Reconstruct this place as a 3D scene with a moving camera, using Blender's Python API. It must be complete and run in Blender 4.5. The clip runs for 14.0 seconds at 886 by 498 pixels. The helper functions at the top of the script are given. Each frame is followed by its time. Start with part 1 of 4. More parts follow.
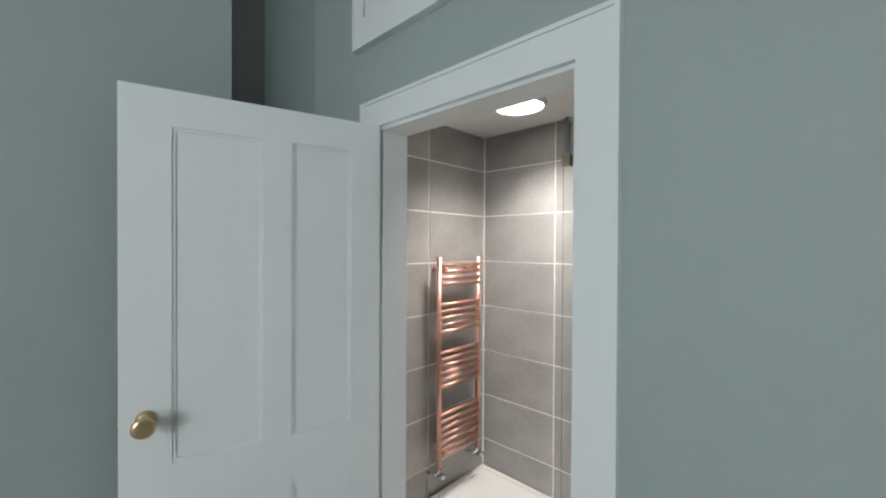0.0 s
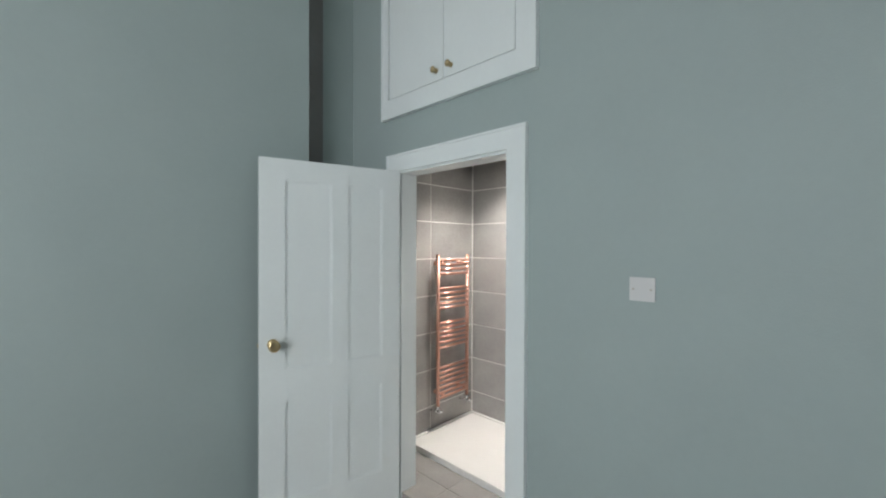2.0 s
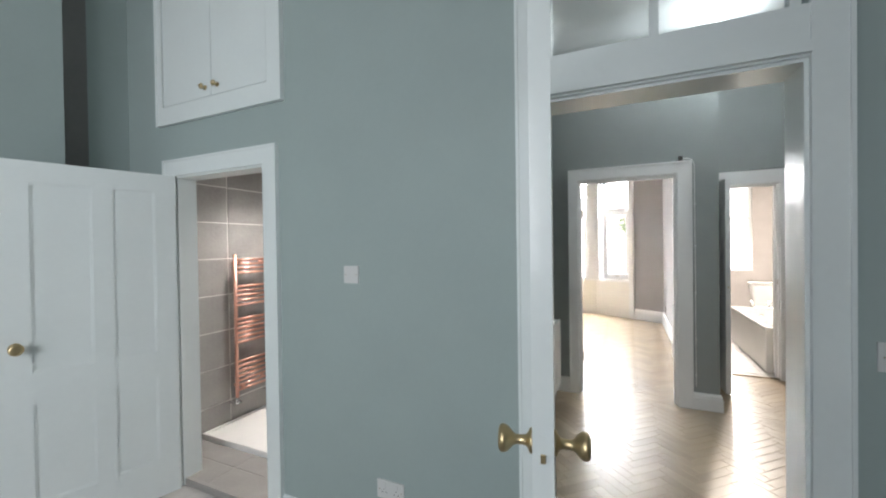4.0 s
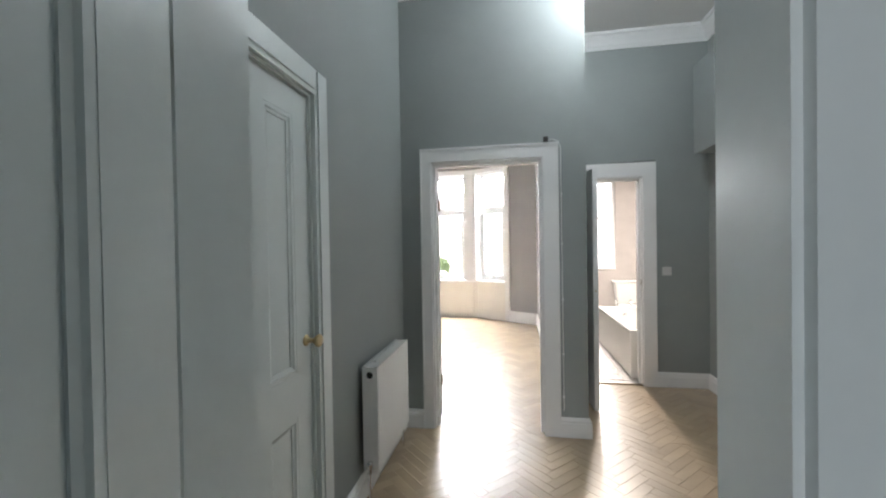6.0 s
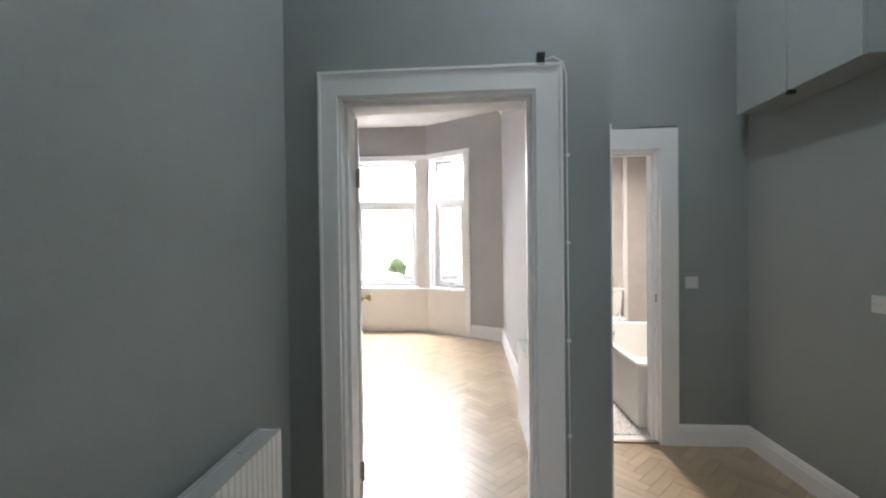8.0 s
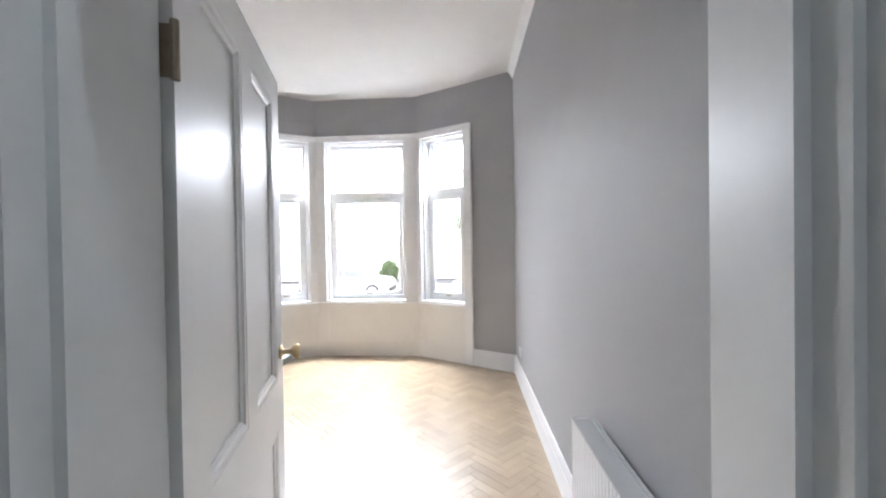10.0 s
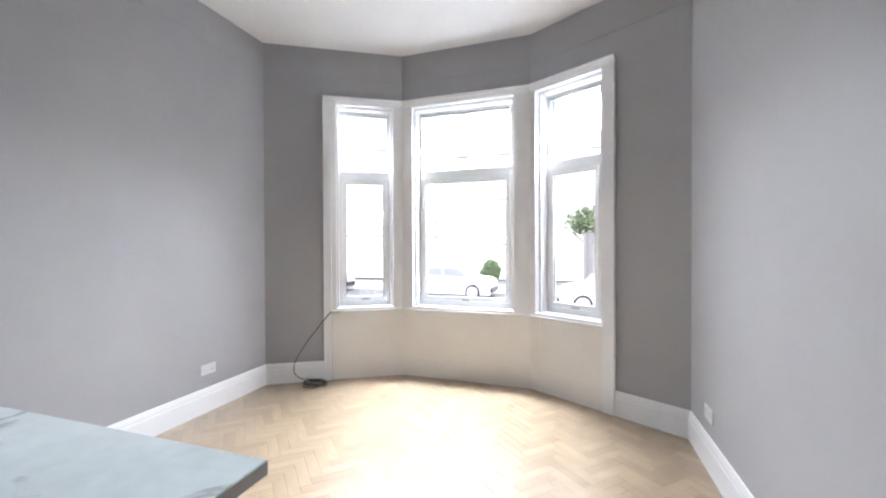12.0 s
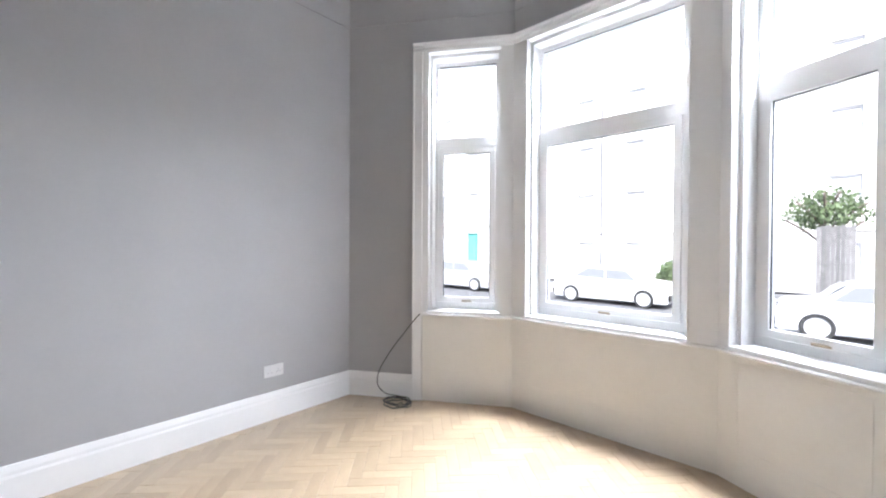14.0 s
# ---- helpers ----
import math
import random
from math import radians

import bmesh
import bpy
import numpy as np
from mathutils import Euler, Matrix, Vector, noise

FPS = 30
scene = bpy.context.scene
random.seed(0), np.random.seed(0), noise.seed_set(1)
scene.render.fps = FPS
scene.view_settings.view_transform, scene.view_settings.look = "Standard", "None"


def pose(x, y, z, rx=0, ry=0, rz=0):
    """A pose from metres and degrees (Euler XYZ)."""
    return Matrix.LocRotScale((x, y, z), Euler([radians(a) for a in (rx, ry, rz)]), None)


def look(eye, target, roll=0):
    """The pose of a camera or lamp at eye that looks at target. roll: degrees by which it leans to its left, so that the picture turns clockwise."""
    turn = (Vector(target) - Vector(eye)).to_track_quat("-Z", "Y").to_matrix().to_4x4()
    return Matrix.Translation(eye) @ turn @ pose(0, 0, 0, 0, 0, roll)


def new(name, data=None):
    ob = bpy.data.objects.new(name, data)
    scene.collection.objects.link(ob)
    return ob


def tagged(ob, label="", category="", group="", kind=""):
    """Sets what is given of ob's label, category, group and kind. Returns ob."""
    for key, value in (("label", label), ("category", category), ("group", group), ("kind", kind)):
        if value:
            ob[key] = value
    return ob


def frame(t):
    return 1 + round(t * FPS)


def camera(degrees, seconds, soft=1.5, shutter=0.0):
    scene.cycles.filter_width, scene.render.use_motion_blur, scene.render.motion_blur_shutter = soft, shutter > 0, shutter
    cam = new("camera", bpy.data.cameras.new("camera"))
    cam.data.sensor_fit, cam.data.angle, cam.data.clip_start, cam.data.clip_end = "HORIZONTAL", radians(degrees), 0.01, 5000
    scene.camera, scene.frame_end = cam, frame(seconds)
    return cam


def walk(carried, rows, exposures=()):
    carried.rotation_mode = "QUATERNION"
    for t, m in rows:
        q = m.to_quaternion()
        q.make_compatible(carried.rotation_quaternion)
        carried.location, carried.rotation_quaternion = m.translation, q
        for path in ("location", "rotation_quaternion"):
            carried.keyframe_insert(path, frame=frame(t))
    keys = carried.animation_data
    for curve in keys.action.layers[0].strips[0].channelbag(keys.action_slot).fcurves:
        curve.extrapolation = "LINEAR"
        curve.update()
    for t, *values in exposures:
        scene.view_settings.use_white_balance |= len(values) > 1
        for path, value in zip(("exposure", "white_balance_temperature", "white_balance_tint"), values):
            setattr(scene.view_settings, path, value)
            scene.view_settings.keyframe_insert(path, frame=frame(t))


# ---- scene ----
cam = camera(96.5, 14.0, soft=2.1)
PATH = [
    (0, (1.083, 0.712, 1.536), (-0.302, 2.155, 1.519), 0.3),
    (0.5, (1.204, 0.537, 1.549), (-0.197, 1.964, 1.53), 0.5),
    (1, (1.333, 0.365, 1.549), (-0.071, 1.79, 1.532), 0.5),
    (1.5, (1.524, 0.224, 1.54), (0.125, 1.653, 1.523), 0.2),
    (2, (1.713, 0.11, 1.541), (0.318, 1.543, 1.524), 0.2),
    (2.5, (1.905, -0.026, 1.538), (0.543, 1.439, 1.526), 0.2),
    (3, (2.08, -0.121, 1.537), (0.855, 1.46, 1.527), -0.1),
    (3.5, (2.274, -0.071, 1.534), (1.265, 1.656, 1.519), -0.5),
    (4, (2.461, 0.057, 1.526), (1.621, 1.872, 1.505), -0.8),
    (4.2, (2.512, 0.114, 1.521), (1.742, 1.96, 1.499), -0.8),
    (6.3, (2.656, 1.345, 1.49), (2.36, 3.323, 1.461), -0.8),
    (6.5, (2.648, 1.483, 1.486), (2.386, 3.465, 1.453), -0.7),
    (7, (2.634, 1.82, 1.495), (2.463, 3.813, 1.463), -0.8),
    (7.5, (2.625, 2.184, 1.484), (2.479, 4.178, 1.457), -0.8),
    (8, (2.605, 2.516, 1.487), (2.468, 4.511, 1.461), -0.7),
    (8.2, (2.589, 2.656, 1.482), (2.451, 4.651, 1.458), -0.7),
    (10.3, (2.48, 4.089, 1.498), (2.37, 6.086, 1.476), -0.9),
    (10.5, (2.448, 4.225, 1.476), (2.316, 6.22, 1.455), -0.6),
    (11, (2.397, 4.575, 1.46), (2.092, 6.551, 1.433), -0.4),
    (11.5, (2.348, 4.918, 1.433), (1.848, 6.854, 1.409), -0.3),
    (12, (2.25, 5.205, 1.42), (1.638, 7.109, 1.4), -0.2),
    (12.5, (2.202, 5.536, 1.384), (1.389, 7.363, 1.369), -0.1),
    (13, (2.16, 5.821, 1.349), (1.171, 7.56, 1.337), 0.1),
    (13.5, (2.149, 6.142, 1.327), (0.994, 7.774, 1.31), 0.2),
    (14, (2.182, 6.434, 1.31), (0.861, 7.935, 1.288), 0.3),
]
EXPOSURES = [(0.0, 1.80, 6520, 10), (2.5, 1.96, 6500, 9.6), (4.2, 1.98, 6440, 10.6), (6.5, 1.94, 6380, 11.8), (7.5, 1.76, 6340, 11.8), (8.2, 1.66, 6300, 11.8), (10.5, 1.42, 5900, 11.5), (14.0, 1.32, 5880, 11.5)]
walk(cam, [(t, look(eye, target, roll)) for t, eye, target, roll in PATH], EXPOSURES)

# ---- world and lamps ----
world = bpy.data.worlds.new("sky")
scene.world = world
world.use_nodes = True
wn = world.node_tree.nodes
sky = wn.new("ShaderNodeTexSky")
sky.sky_type, sky.sun_disc = "NISHITA", False
sky.sun_elevation, sky.sun_rotation = radians(48), radians(150)
sky.dust_density = 3.0
world.node_tree.links.new(sky.outputs[0], wn["Background"].inputs[0])
wn["Background"].inputs[1].default_value = 0.15


def lamp(name, kind, m, energy, size=0.1, color=(1, 1, 1), size_y=None):
    data = bpy.data.lights.new(name, kind)
    data.energy, data.color = energy, color
    if kind == "AREA":
        data.size = size
        if size_y:
            data.shape, data.size_y = "RECTANGLE", size_y
    elif kind == "SUN":
        data.angle = size
    else:
        data.shadow_soft_size = size
    ob = new(name, data)
    ob.matrix_basis = m
    return ob


lamp("sun", "SUN", look((0, 0, 0), (-0.35, 0.6, -0.8)), 5.0, radians(0.5), (1, 0.97, 0.93))
lamp("bedroom_window_light", "AREA", look((2.2, -2.9, 2.1), (-0.6, 1.0, 1.5)), 14, 1.6, (0.95, 0.98, 1.0), 1.8).data.spread = radians(130)
lamp("shower_light", "AREA", look((-0.02, 2.41, 2.222), (-0.02, 2.41, 0)), 3.3, 0.24, (1, 0.95, 0.9)).data.spread = radians(112)
lamp("hall_light", "POINT", pose(3.34, 3.92, 3.50), 9.0, 0.05, (0.89, 0.97, 1.0))
lamp("bathroom_light", "AREA", look((3.97, 6.9, 2.73), (3.97, 6.7, 0)), 22, 0.12, (1, 0.88, 0.77))
lamp("bathroom_window_light", "AREA", look((3.92, 8.55, 1.85), (3.75, 5.5, 0.6)), 18, 0.45, (1, 0.95, 0.90), 1.3)
for _x, _y, _rz, _w in ((-0.24, 9.35, 30.2, 0.50), (1.19, 9.72, -0.8, 1.0), (2.55, 9.37, -29.7, 0.50)):
    lamp("top_light", "AREA", pose(_x, _y, 2.72, 0, 0, _rz) @ pose(0, 0, 0, -32, 0, 0), 42 * _w, _w, (0.97, 0.985, 1.0), 0.45).data.spread = radians(112)

# ---- materials ----
MATS = {}


def mat(name, color, rough=0.6, metal=0.0, vary=0.06, scale=3.0, bump=0.0, bump_scale=60.0, spec=0.5, coat=0.0, per_object=0.0, dirt=0.0):
    """A principled material with colour that wanders at two scales, and fine relief."""
    m = bpy.data.materials.new(name)
    m.use_nodes = True
    n, l = m.node_tree.nodes, m.node_tree.links
    p = n["Principled BSDF"]
    tc = n.new("ShaderNodeTexCoord")
    big, small = n.new("ShaderNodeTexNoise"), n.new("ShaderNodeTexNoise")
    big.inputs["Scale"].default_value, small.inputs["Scale"].default_value = scale, scale * 14
    big.inputs["Detail"].default_value, small.inputs["Detail"].default_value = 4, 6
    for t in (big, small):
        l.new(tc.outputs["Object"], t.inputs["Vector"])
    mix = n.new("ShaderNodeMath")
    mix.operation = "MULTIPLY_ADD"
    l.new(small.outputs["Fac"], mix.inputs[0])
    mix.inputs[1].default_value = 0.45
    l.new(big.outputs["Fac"], mix.inputs[2])
    ramp = n.new("ShaderNodeMapRange")
    ramp.inputs["From Min"].default_value, ramp.inputs["From Max"].default_value = 0.4, 1.05
    ramp.inputs["To Min"].default_value, ramp.inputs["To Max"].default_value = 1 - vary, 1 + vary
    l.new(mix.outputs[0], ramp.inputs["Value"])
    hsv = n.new("ShaderNodeHueSaturation")
    hsv.inputs["Color"].default_value = (*color, 1)
    last = ramp.outputs[0]
    if per_object:
        info = n.new("ShaderNodeObjectInfo")
        geo = n.new("ShaderNodeNewGeometry")
        add = n.new("ShaderNodeMath")
        add.operation = "ADD"
        l.new(info.outputs["Random"], add.inputs[0])
        l.new(geo.outputs["Random Per Island"], add.inputs[1])
        fr = n.new("ShaderNodeMath")
        fr.operation = "FRACT"
        l.new(add.outputs[0], fr.inputs[0])
        pr = n.new("ShaderNodeMapRange")
        pr.inputs["To Min"].default_value, pr.inputs["To Max"].default_value = 1 - per_object, 1 + per_object
        l.new(fr.outputs[0], pr.inputs["Value"])
        mul = n.new("ShaderNodeMath")
        mul.operation = "MULTIPLY"
        l.new(last, mul.inputs[0])
        l.new(pr.outputs[0], mul.inputs[1])
        last = mul.outputs[0]
    l.new(last, hsv.inputs["Value"])
    l.new(hsv.outputs[0], p.inputs["Base Color"])
    rr = n.new("ShaderNodeMapRange")
    rr.inputs["To Min"].default_value, rr.inputs["To Max"].default_value = max(rough - 0.07, 0.02), min(rough + 0.07, 1)
    l.new(big.outputs["Fac"], rr.inputs["Value"])
    l.new(rr.outputs[0], p.inputs["Roughness"])
    p.inputs["Metallic"].default_value = metal
    p.inputs["Specular IOR Level"].default_value = spec
    p.inputs["Coat Weight"].default_value = coat
    if bump:
        b, t = n.new("ShaderNodeBump"), n.new("ShaderNodeTexNoise")
        t.inputs["Scale"].default_value, t.inputs["Detail"].default_value = bump_scale, 5
        b.inputs["Strength"].default_value, b.inputs["Distance"].default_value = bump, 0.002
        l.new(tc.outputs["Object"], t.inputs["Vector"])
        l.new(t.outputs["Fac"], b.inputs["Height"])
        l.new(b.outputs[0], p.inputs["Normal"])
    MATS[name] = m
    return m


def glow(name, color, strength):
    m = bpy.data.materials.new(name)
    m.use_nodes = True
    p = m.node_tree.nodes["Principled BSDF"]
    p.inputs["Base Color"].default_value = (*color, 1)
    p.inputs["Emission Color"].default_value = (*color, 1)
    p.inputs["Emission Strength"].default_value = strength
    return m


def glass_mat(name, color, rough, trans=1.0):
    m = bpy.data.materials.new(name)
    m.use_nodes = True
    p = m.node_tree.nodes["Principled BSDF"]
    p.inputs["Base Color"].default_value = (*color, 1)
    p.inputs["Roughness"].default_value = rough
    p.inputs["Transmission Weight"].default_value = trans
    p.inputs["IOR"].default_value = 1.45
    return m


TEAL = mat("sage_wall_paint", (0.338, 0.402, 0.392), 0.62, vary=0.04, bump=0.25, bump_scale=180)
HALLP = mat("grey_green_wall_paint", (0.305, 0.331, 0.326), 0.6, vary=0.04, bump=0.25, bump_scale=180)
LILAC = mat("grey_wall_paint", (0.39, 0.388, 0.395), 0.65, vary=0.04, bump=0.25, bump_scale=180)
CEIL = mat("ceiling_paint", (0.85, 0.845, 0.835), 0.8, vary=0.03, bump=0.2, bump_scale=120)
GLOSS = mat("white_gloss_paint", (0.74, 0.785, 0.78), 0.32, vary=0.03, bump=0.06, bump_scale=60, coat=0.2)
WHITE = mat("white_trim_paint", (0.85, 0.85, 0.85), 0.38, vary=0.03, bump=0.06, bump_scale=60)
CREAM = mat("cream_panel_paint", (0.83, 0.81, 0.765), 0.45, vary=0.04, bump=0.2, bump_scale=90)
UPVC = mat("white_plastic", (0.87, 0.87, 0.87), 0.32, vary=0.02)
PLATE = mat("switch_plastic", (0.64, 0.64, 0.63), 0.3, vary=0.02)
GRILLE = mat("grey_grille_enamel", (0.50, 0.51, 0.51), 0.45, vary=0.04)
FGROUT = mat("grey_floor_grout", (0.40, 0.38, 0.36), 0.8)
BRASS = mat("aged_brass", (0.60, 0.47, 0.27), 0.34, 1.0, vary=0.12, scale=30)
COPPER = mat("brushed_copper", (0.70, 0.40, 0.31), 0.42, 1.0, vary=0.08, scale=20)
CHROME = mat("chrome", (0.75, 0.75, 0.76), 0.12, 1.0, vary=0.03)
STEEL = mat("hinge_steel", (0.40, 0.34, 0.26), 0.45, 1.0, vary=0.15, scale=40)
DARK = mat("black_metal", (0.03, 0.028, 0.025), 0.4, 0.6, vary=0.2)
BLACK = mat("black_rubber", (0.025, 0.028, 0.026), 0.5, vary=0.2)
TAUPE = mat("bare_taupe_plaster", (0.17, 0.155, 0.145), 0.8, vary=0.12, bump=0.4)
CARPET = mat("grey_carpet", (0.36, 0.35, 0.34), 0.95, vary=0.15, scale=8, bump=1.0, bump_scale=260)
TILE = mat("grey_stone_tile", (0.335, 0.322, 0.308), 0.42, vary=0.26, scale=3.2, per_object=0.06, bump=0.1)
GROUT = mat("white_grout", (0.88, 0.86, 0.83), 0.8, vary=0.04)
FTILE = mat("grey_floor_tile", (0.30, 0.285, 0.27), 0.5, vary=0.15, scale=4, per_object=0.05)
TRAY = mat("white_stone_tray", (0.82, 0.80, 0.77), 0.35, vary=0.03)
SUBFLOOR = mat("dark_joint", (0.16, 0.11, 0.065), 0.8)
MARBLE = mat("pale_marble", (0.66, 0.72, 0.72), 0.22, vary=0.16, scale=1.6)
STONE_EDGE = mat("grey_stone_edge", (0.26, 0.25, 0.24), 0.4)
CERAMIC = mat("white_ceramic", (0.84, 0.83, 0.80), 0.15, vary=0.01, coat=0.4)
BEIGE = mat("beige_wall_tile", (0.50, 0.465, 0.44), 0.35, vary=0.1, scale=5, per_object=0.05)
GLASS = glass_mat("clear_glass", (1, 1, 1), 0.0)
DIRTYGLASS = glass_mat("dusty_glass", (0.85, 0.88, 0.88), 0.15)
SHOWERGLASS = glass_mat("shower_glass", (0.96, 0.98, 0.97), 0.0)
DARKGLASS = mat("dark_door_glass", (0.10, 0.085, 0.075), 0.2, vary=0.3, scale=8)
DIFFUSER = glow("lamp_diffuser", (1, 0.96, 0.92), 2.5)
ROAD = mat("asphalt", (0.13, 0.13, 0.13), 0.9, vary=0.2, scale=1, bump=0.5)
PAVE = mat("concrete_paving", (0.42, 0.41, 0.39), 0.85, vary=0.1, scale=2)
STONE = mat("pale_render", (0.62, 0.60, 0.57), 0.85, vary=0.1, scale=1)
SLATE = mat("roof_slate", (0.16, 0.16, 0.17), 0.7, vary=0.15, scale=3)
LEAF = mat("leaf_green", (0.12, 0.165, 0.075), 0.6, vary=0.35, scale=2, per_object=0.3)
FENCE = mat("weathered_fence_timber", (0.17, 0.165, 0.16), 0.85, vary=0.4, scale=9, per_object=0.25)
BARK = mat("bark", (0.14, 0.11, 0.09), 0.9, vary=0.3, scale=8, bump=0.8)
CARPAINT = mat("white_car_paint", (0.75, 0.75, 0.75), 0.25, vary=0.02, coat=0.8)
CARGLASS = mat("tinted_car_glass", (0.24, 0.25, 0.26), 0.1, vary=0.05)
TYRE = mat("tyre_rubber", (0.03, 0.03, 0.03), 0.8, vary=0.1)
# far house panes: glare of the overexposed street put into a pale colour
PALE_PANE = mat("washed_out_house_pane", (0.60, 0.60, 0.60), 0.4, vary=0.1)
HUB = mat("silver_wheel", (0.6, 0.6, 0.61), 0.4, 0.3)
TURQ = mat("turquoise_door_paint", (0.12, 0.42, 0.38), 0.4, vary=0.05)


def wood_material():
    m = mat("oak_block", (0.425, 0.322, 0.212), 0.34, vary=0.15, scale=5, per_object=0.10, bump=0.15, bump_scale=60, coat=1.0)
    m.node_tree.nodes["Principled BSDF"].inputs["Coat Roughness"].default_value = 0.25
    return m


OAK = wood_material()


def add_veins(m, vein, low, high):
    """Wandering darker veins through a stone, where two noises cross the middle."""
    n, l = m.node_tree.nodes, m.node_tree.links
    p, hsv = n["Principled BSDF"], [q for q in n if q.bl_idname == "ShaderNodeHueSaturation"][0]
    tc, t = n.new("ShaderNodeTexCoord"), n.new("ShaderNodeTexNoise")
    t.inputs["Scale"].default_value, t.inputs["Detail"].default_value, t.inputs["Distortion"].default_value = 2.2, 7, 1.6
    l.new(tc.outputs["Object"], t.inputs["Vector"])
    d = n.new("ShaderNodeMath")
    d.operation = "SUBTRACT"
    l.new(t.outputs["Fac"], d.inputs[0])
    d.inputs[1].default_value = 0.5
    a = n.new("ShaderNodeMath")
    a.operation = "ABSOLUTE"
    l.new(d.outputs[0], a.inputs[0])
    r = n.new("ShaderNodeMapRange")
    r.inputs["From Min"].default_value, r.inputs["From Max"].default_value = low, high
    r.inputs["To Min"].default_value, r.inputs["To Max"].default_value = 0.8, 0.0
    l.new(a.outputs[0], r.inputs["Value"])
    x = n.new("ShaderNodeMix")
    x.data_type = "RGBA"
    l.new(r.outputs[0], x.inputs["Factor"])
    l.new(hsv.outputs[0], x.inputs[6])
    x.inputs[7].default_value = (*vein, 1)
    l.new(x.outputs[2], p.inputs["Base Color"])


add_veins(MARBLE, (0.30, 0.32, 0.33), 0.0, 0.035)

# ---- building helpers ----


def mesh_of(bm, name):
    me = bpy.data.meshes.new(name)
    bm.normal_update()
    bm.to_mesh(me)
    bm.free()
    return me


def part(name, bm, material, parent=None, label="", smooth=False):
    me = mesh_of(bm, name)
    me.materials.append(material)
    if smooth:
        for p in me.polygons:
            p.use_smooth = True
    ob = new(name, me)
    if parent is not None:
        ob.parent = parent
    return tagged(ob, label)


def box(bm, x0, x1, y0, y1, z0, z1, bevel=0.0, m=None):
    r = bmesh.ops.create_cube(bm, size=1)
    vs = r["verts"]
    for v in vs:
        v.co = Vector(((x0 + x1) / 2 + v.co.x * (x1 - x0), (y0 + y1) / 2 + v.co.y * (y1 - y0), (z0 + z1) / 2 + v.co.z * (z1 - z0)))
    if bevel:
        es = list({e for v in vs for e in v.link_edges})
        r2 = bmesh.ops.bevel(bm, geom=es, offset=bevel, segments=2, profile=0.7, affect="EDGES")
        vs = list({v for f in r2["faces"] for v in f.verts} | {v for v in vs if v.is_valid})
    if m is not None:
        bmesh.ops.transform(bm, matrix=m, verts=[v for v in vs if v.is_valid])
    return vs


def B(*boxes, bevel=0.0, m=None):
    bm = bmesh.new()
    for b in boxes:
        box(bm, *b, bevel=bevel)
    if m is not None:
        bmesh.ops.transform(bm, matrix=m, verts=bm.verts)
    return bm


def prism(bm, pts, z0, z1):
    """A closed prism over a convex or simple outline."""
    lo = [bm.verts.new((x, y, z0)) for x, y in pts]
    hi = [bm.verts.new((x, y, z1)) for x, y in pts]
    bm.faces.new(hi)
    bm.faces.new(lo[::-1])
    for i in range(len(pts)):
        j = (i + 1) % len(pts)
        bm.faces.new((lo[i], lo[j], hi[j], hi[i]))
    bmesh.ops.recalc_face_normals(bm, faces=bm.faces)


def sweep(profile, path, closed=False):
    """Carries a profile of (out, up) along a path of (x, y) in the floor plan; out is to the left of the way."""
    bm = bmesh.new()
    n, rows = len(path), []
    for i, p in enumerate(path):
        p = Vector(p)
        a = (p - Vector(path[i - 1])).normalized() if i or closed else None
        b = (Vector(path[(i + 1) % n]) - p).normalized() if i < n - 1 or closed else None
        a, b = a or b, b or a
        na, nb = Vector((-a.y, a.x)), Vector((-b.y, b.x))
        mit = (na + nb) / max(1 + na.dot(nb), 0.2)
        rows.append([bm.verts.new((p.x + mit.x * o, p.y + mit.y * o, u)) for o, u in profile])
    k = len(profile)
    for i in range(n if closed else n - 1):
        r, s_ = rows[i], rows[(i + 1) % n]
        for j in range(k):
            bm.faces.new((r[j], r[(j + 1) % k], s_[(j + 1) % k], s_[j]))
    if not closed:
        bm.faces.new(rows[0])
        bm.faces.new(rows[-1][::-1])
    bmesh.ops.recalc_face_normals(bm, faces=bm.faces)
    return bm


def lathe(profile, segs=24, m=None):
    """A turned body about z from (radius, height) pairs."""
    bm = bmesh.new()
    rings = []
    for r, z in profile:
        rings.append([bm.verts.new((r * math.cos(a * 2 * math.pi / segs), r * math.sin(a * 2 * math.pi / segs), z)) for a in range(segs)] if r > 1e-5 else [bm.verts.new((0, 0, z))])
    for a, b in zip(rings, rings[1:]):
        for i in range(segs):
            j = (i + 1) % segs
            if len(a) == 1:
                bm.faces.new((a[0], b[j], b[i]))
            elif len(b) == 1:
                bm.faces.new((a[i], a[j], b[0]))
            else:
                bm.faces.new((a[i], a[j], b[j], b[i]))
    bmesh.ops.recalc_face_normals(bm, faces=bm.faces)
    if m is not None:
        bmesh.ops.transform(bm, matrix=m, verts=bm.verts)
    return bm


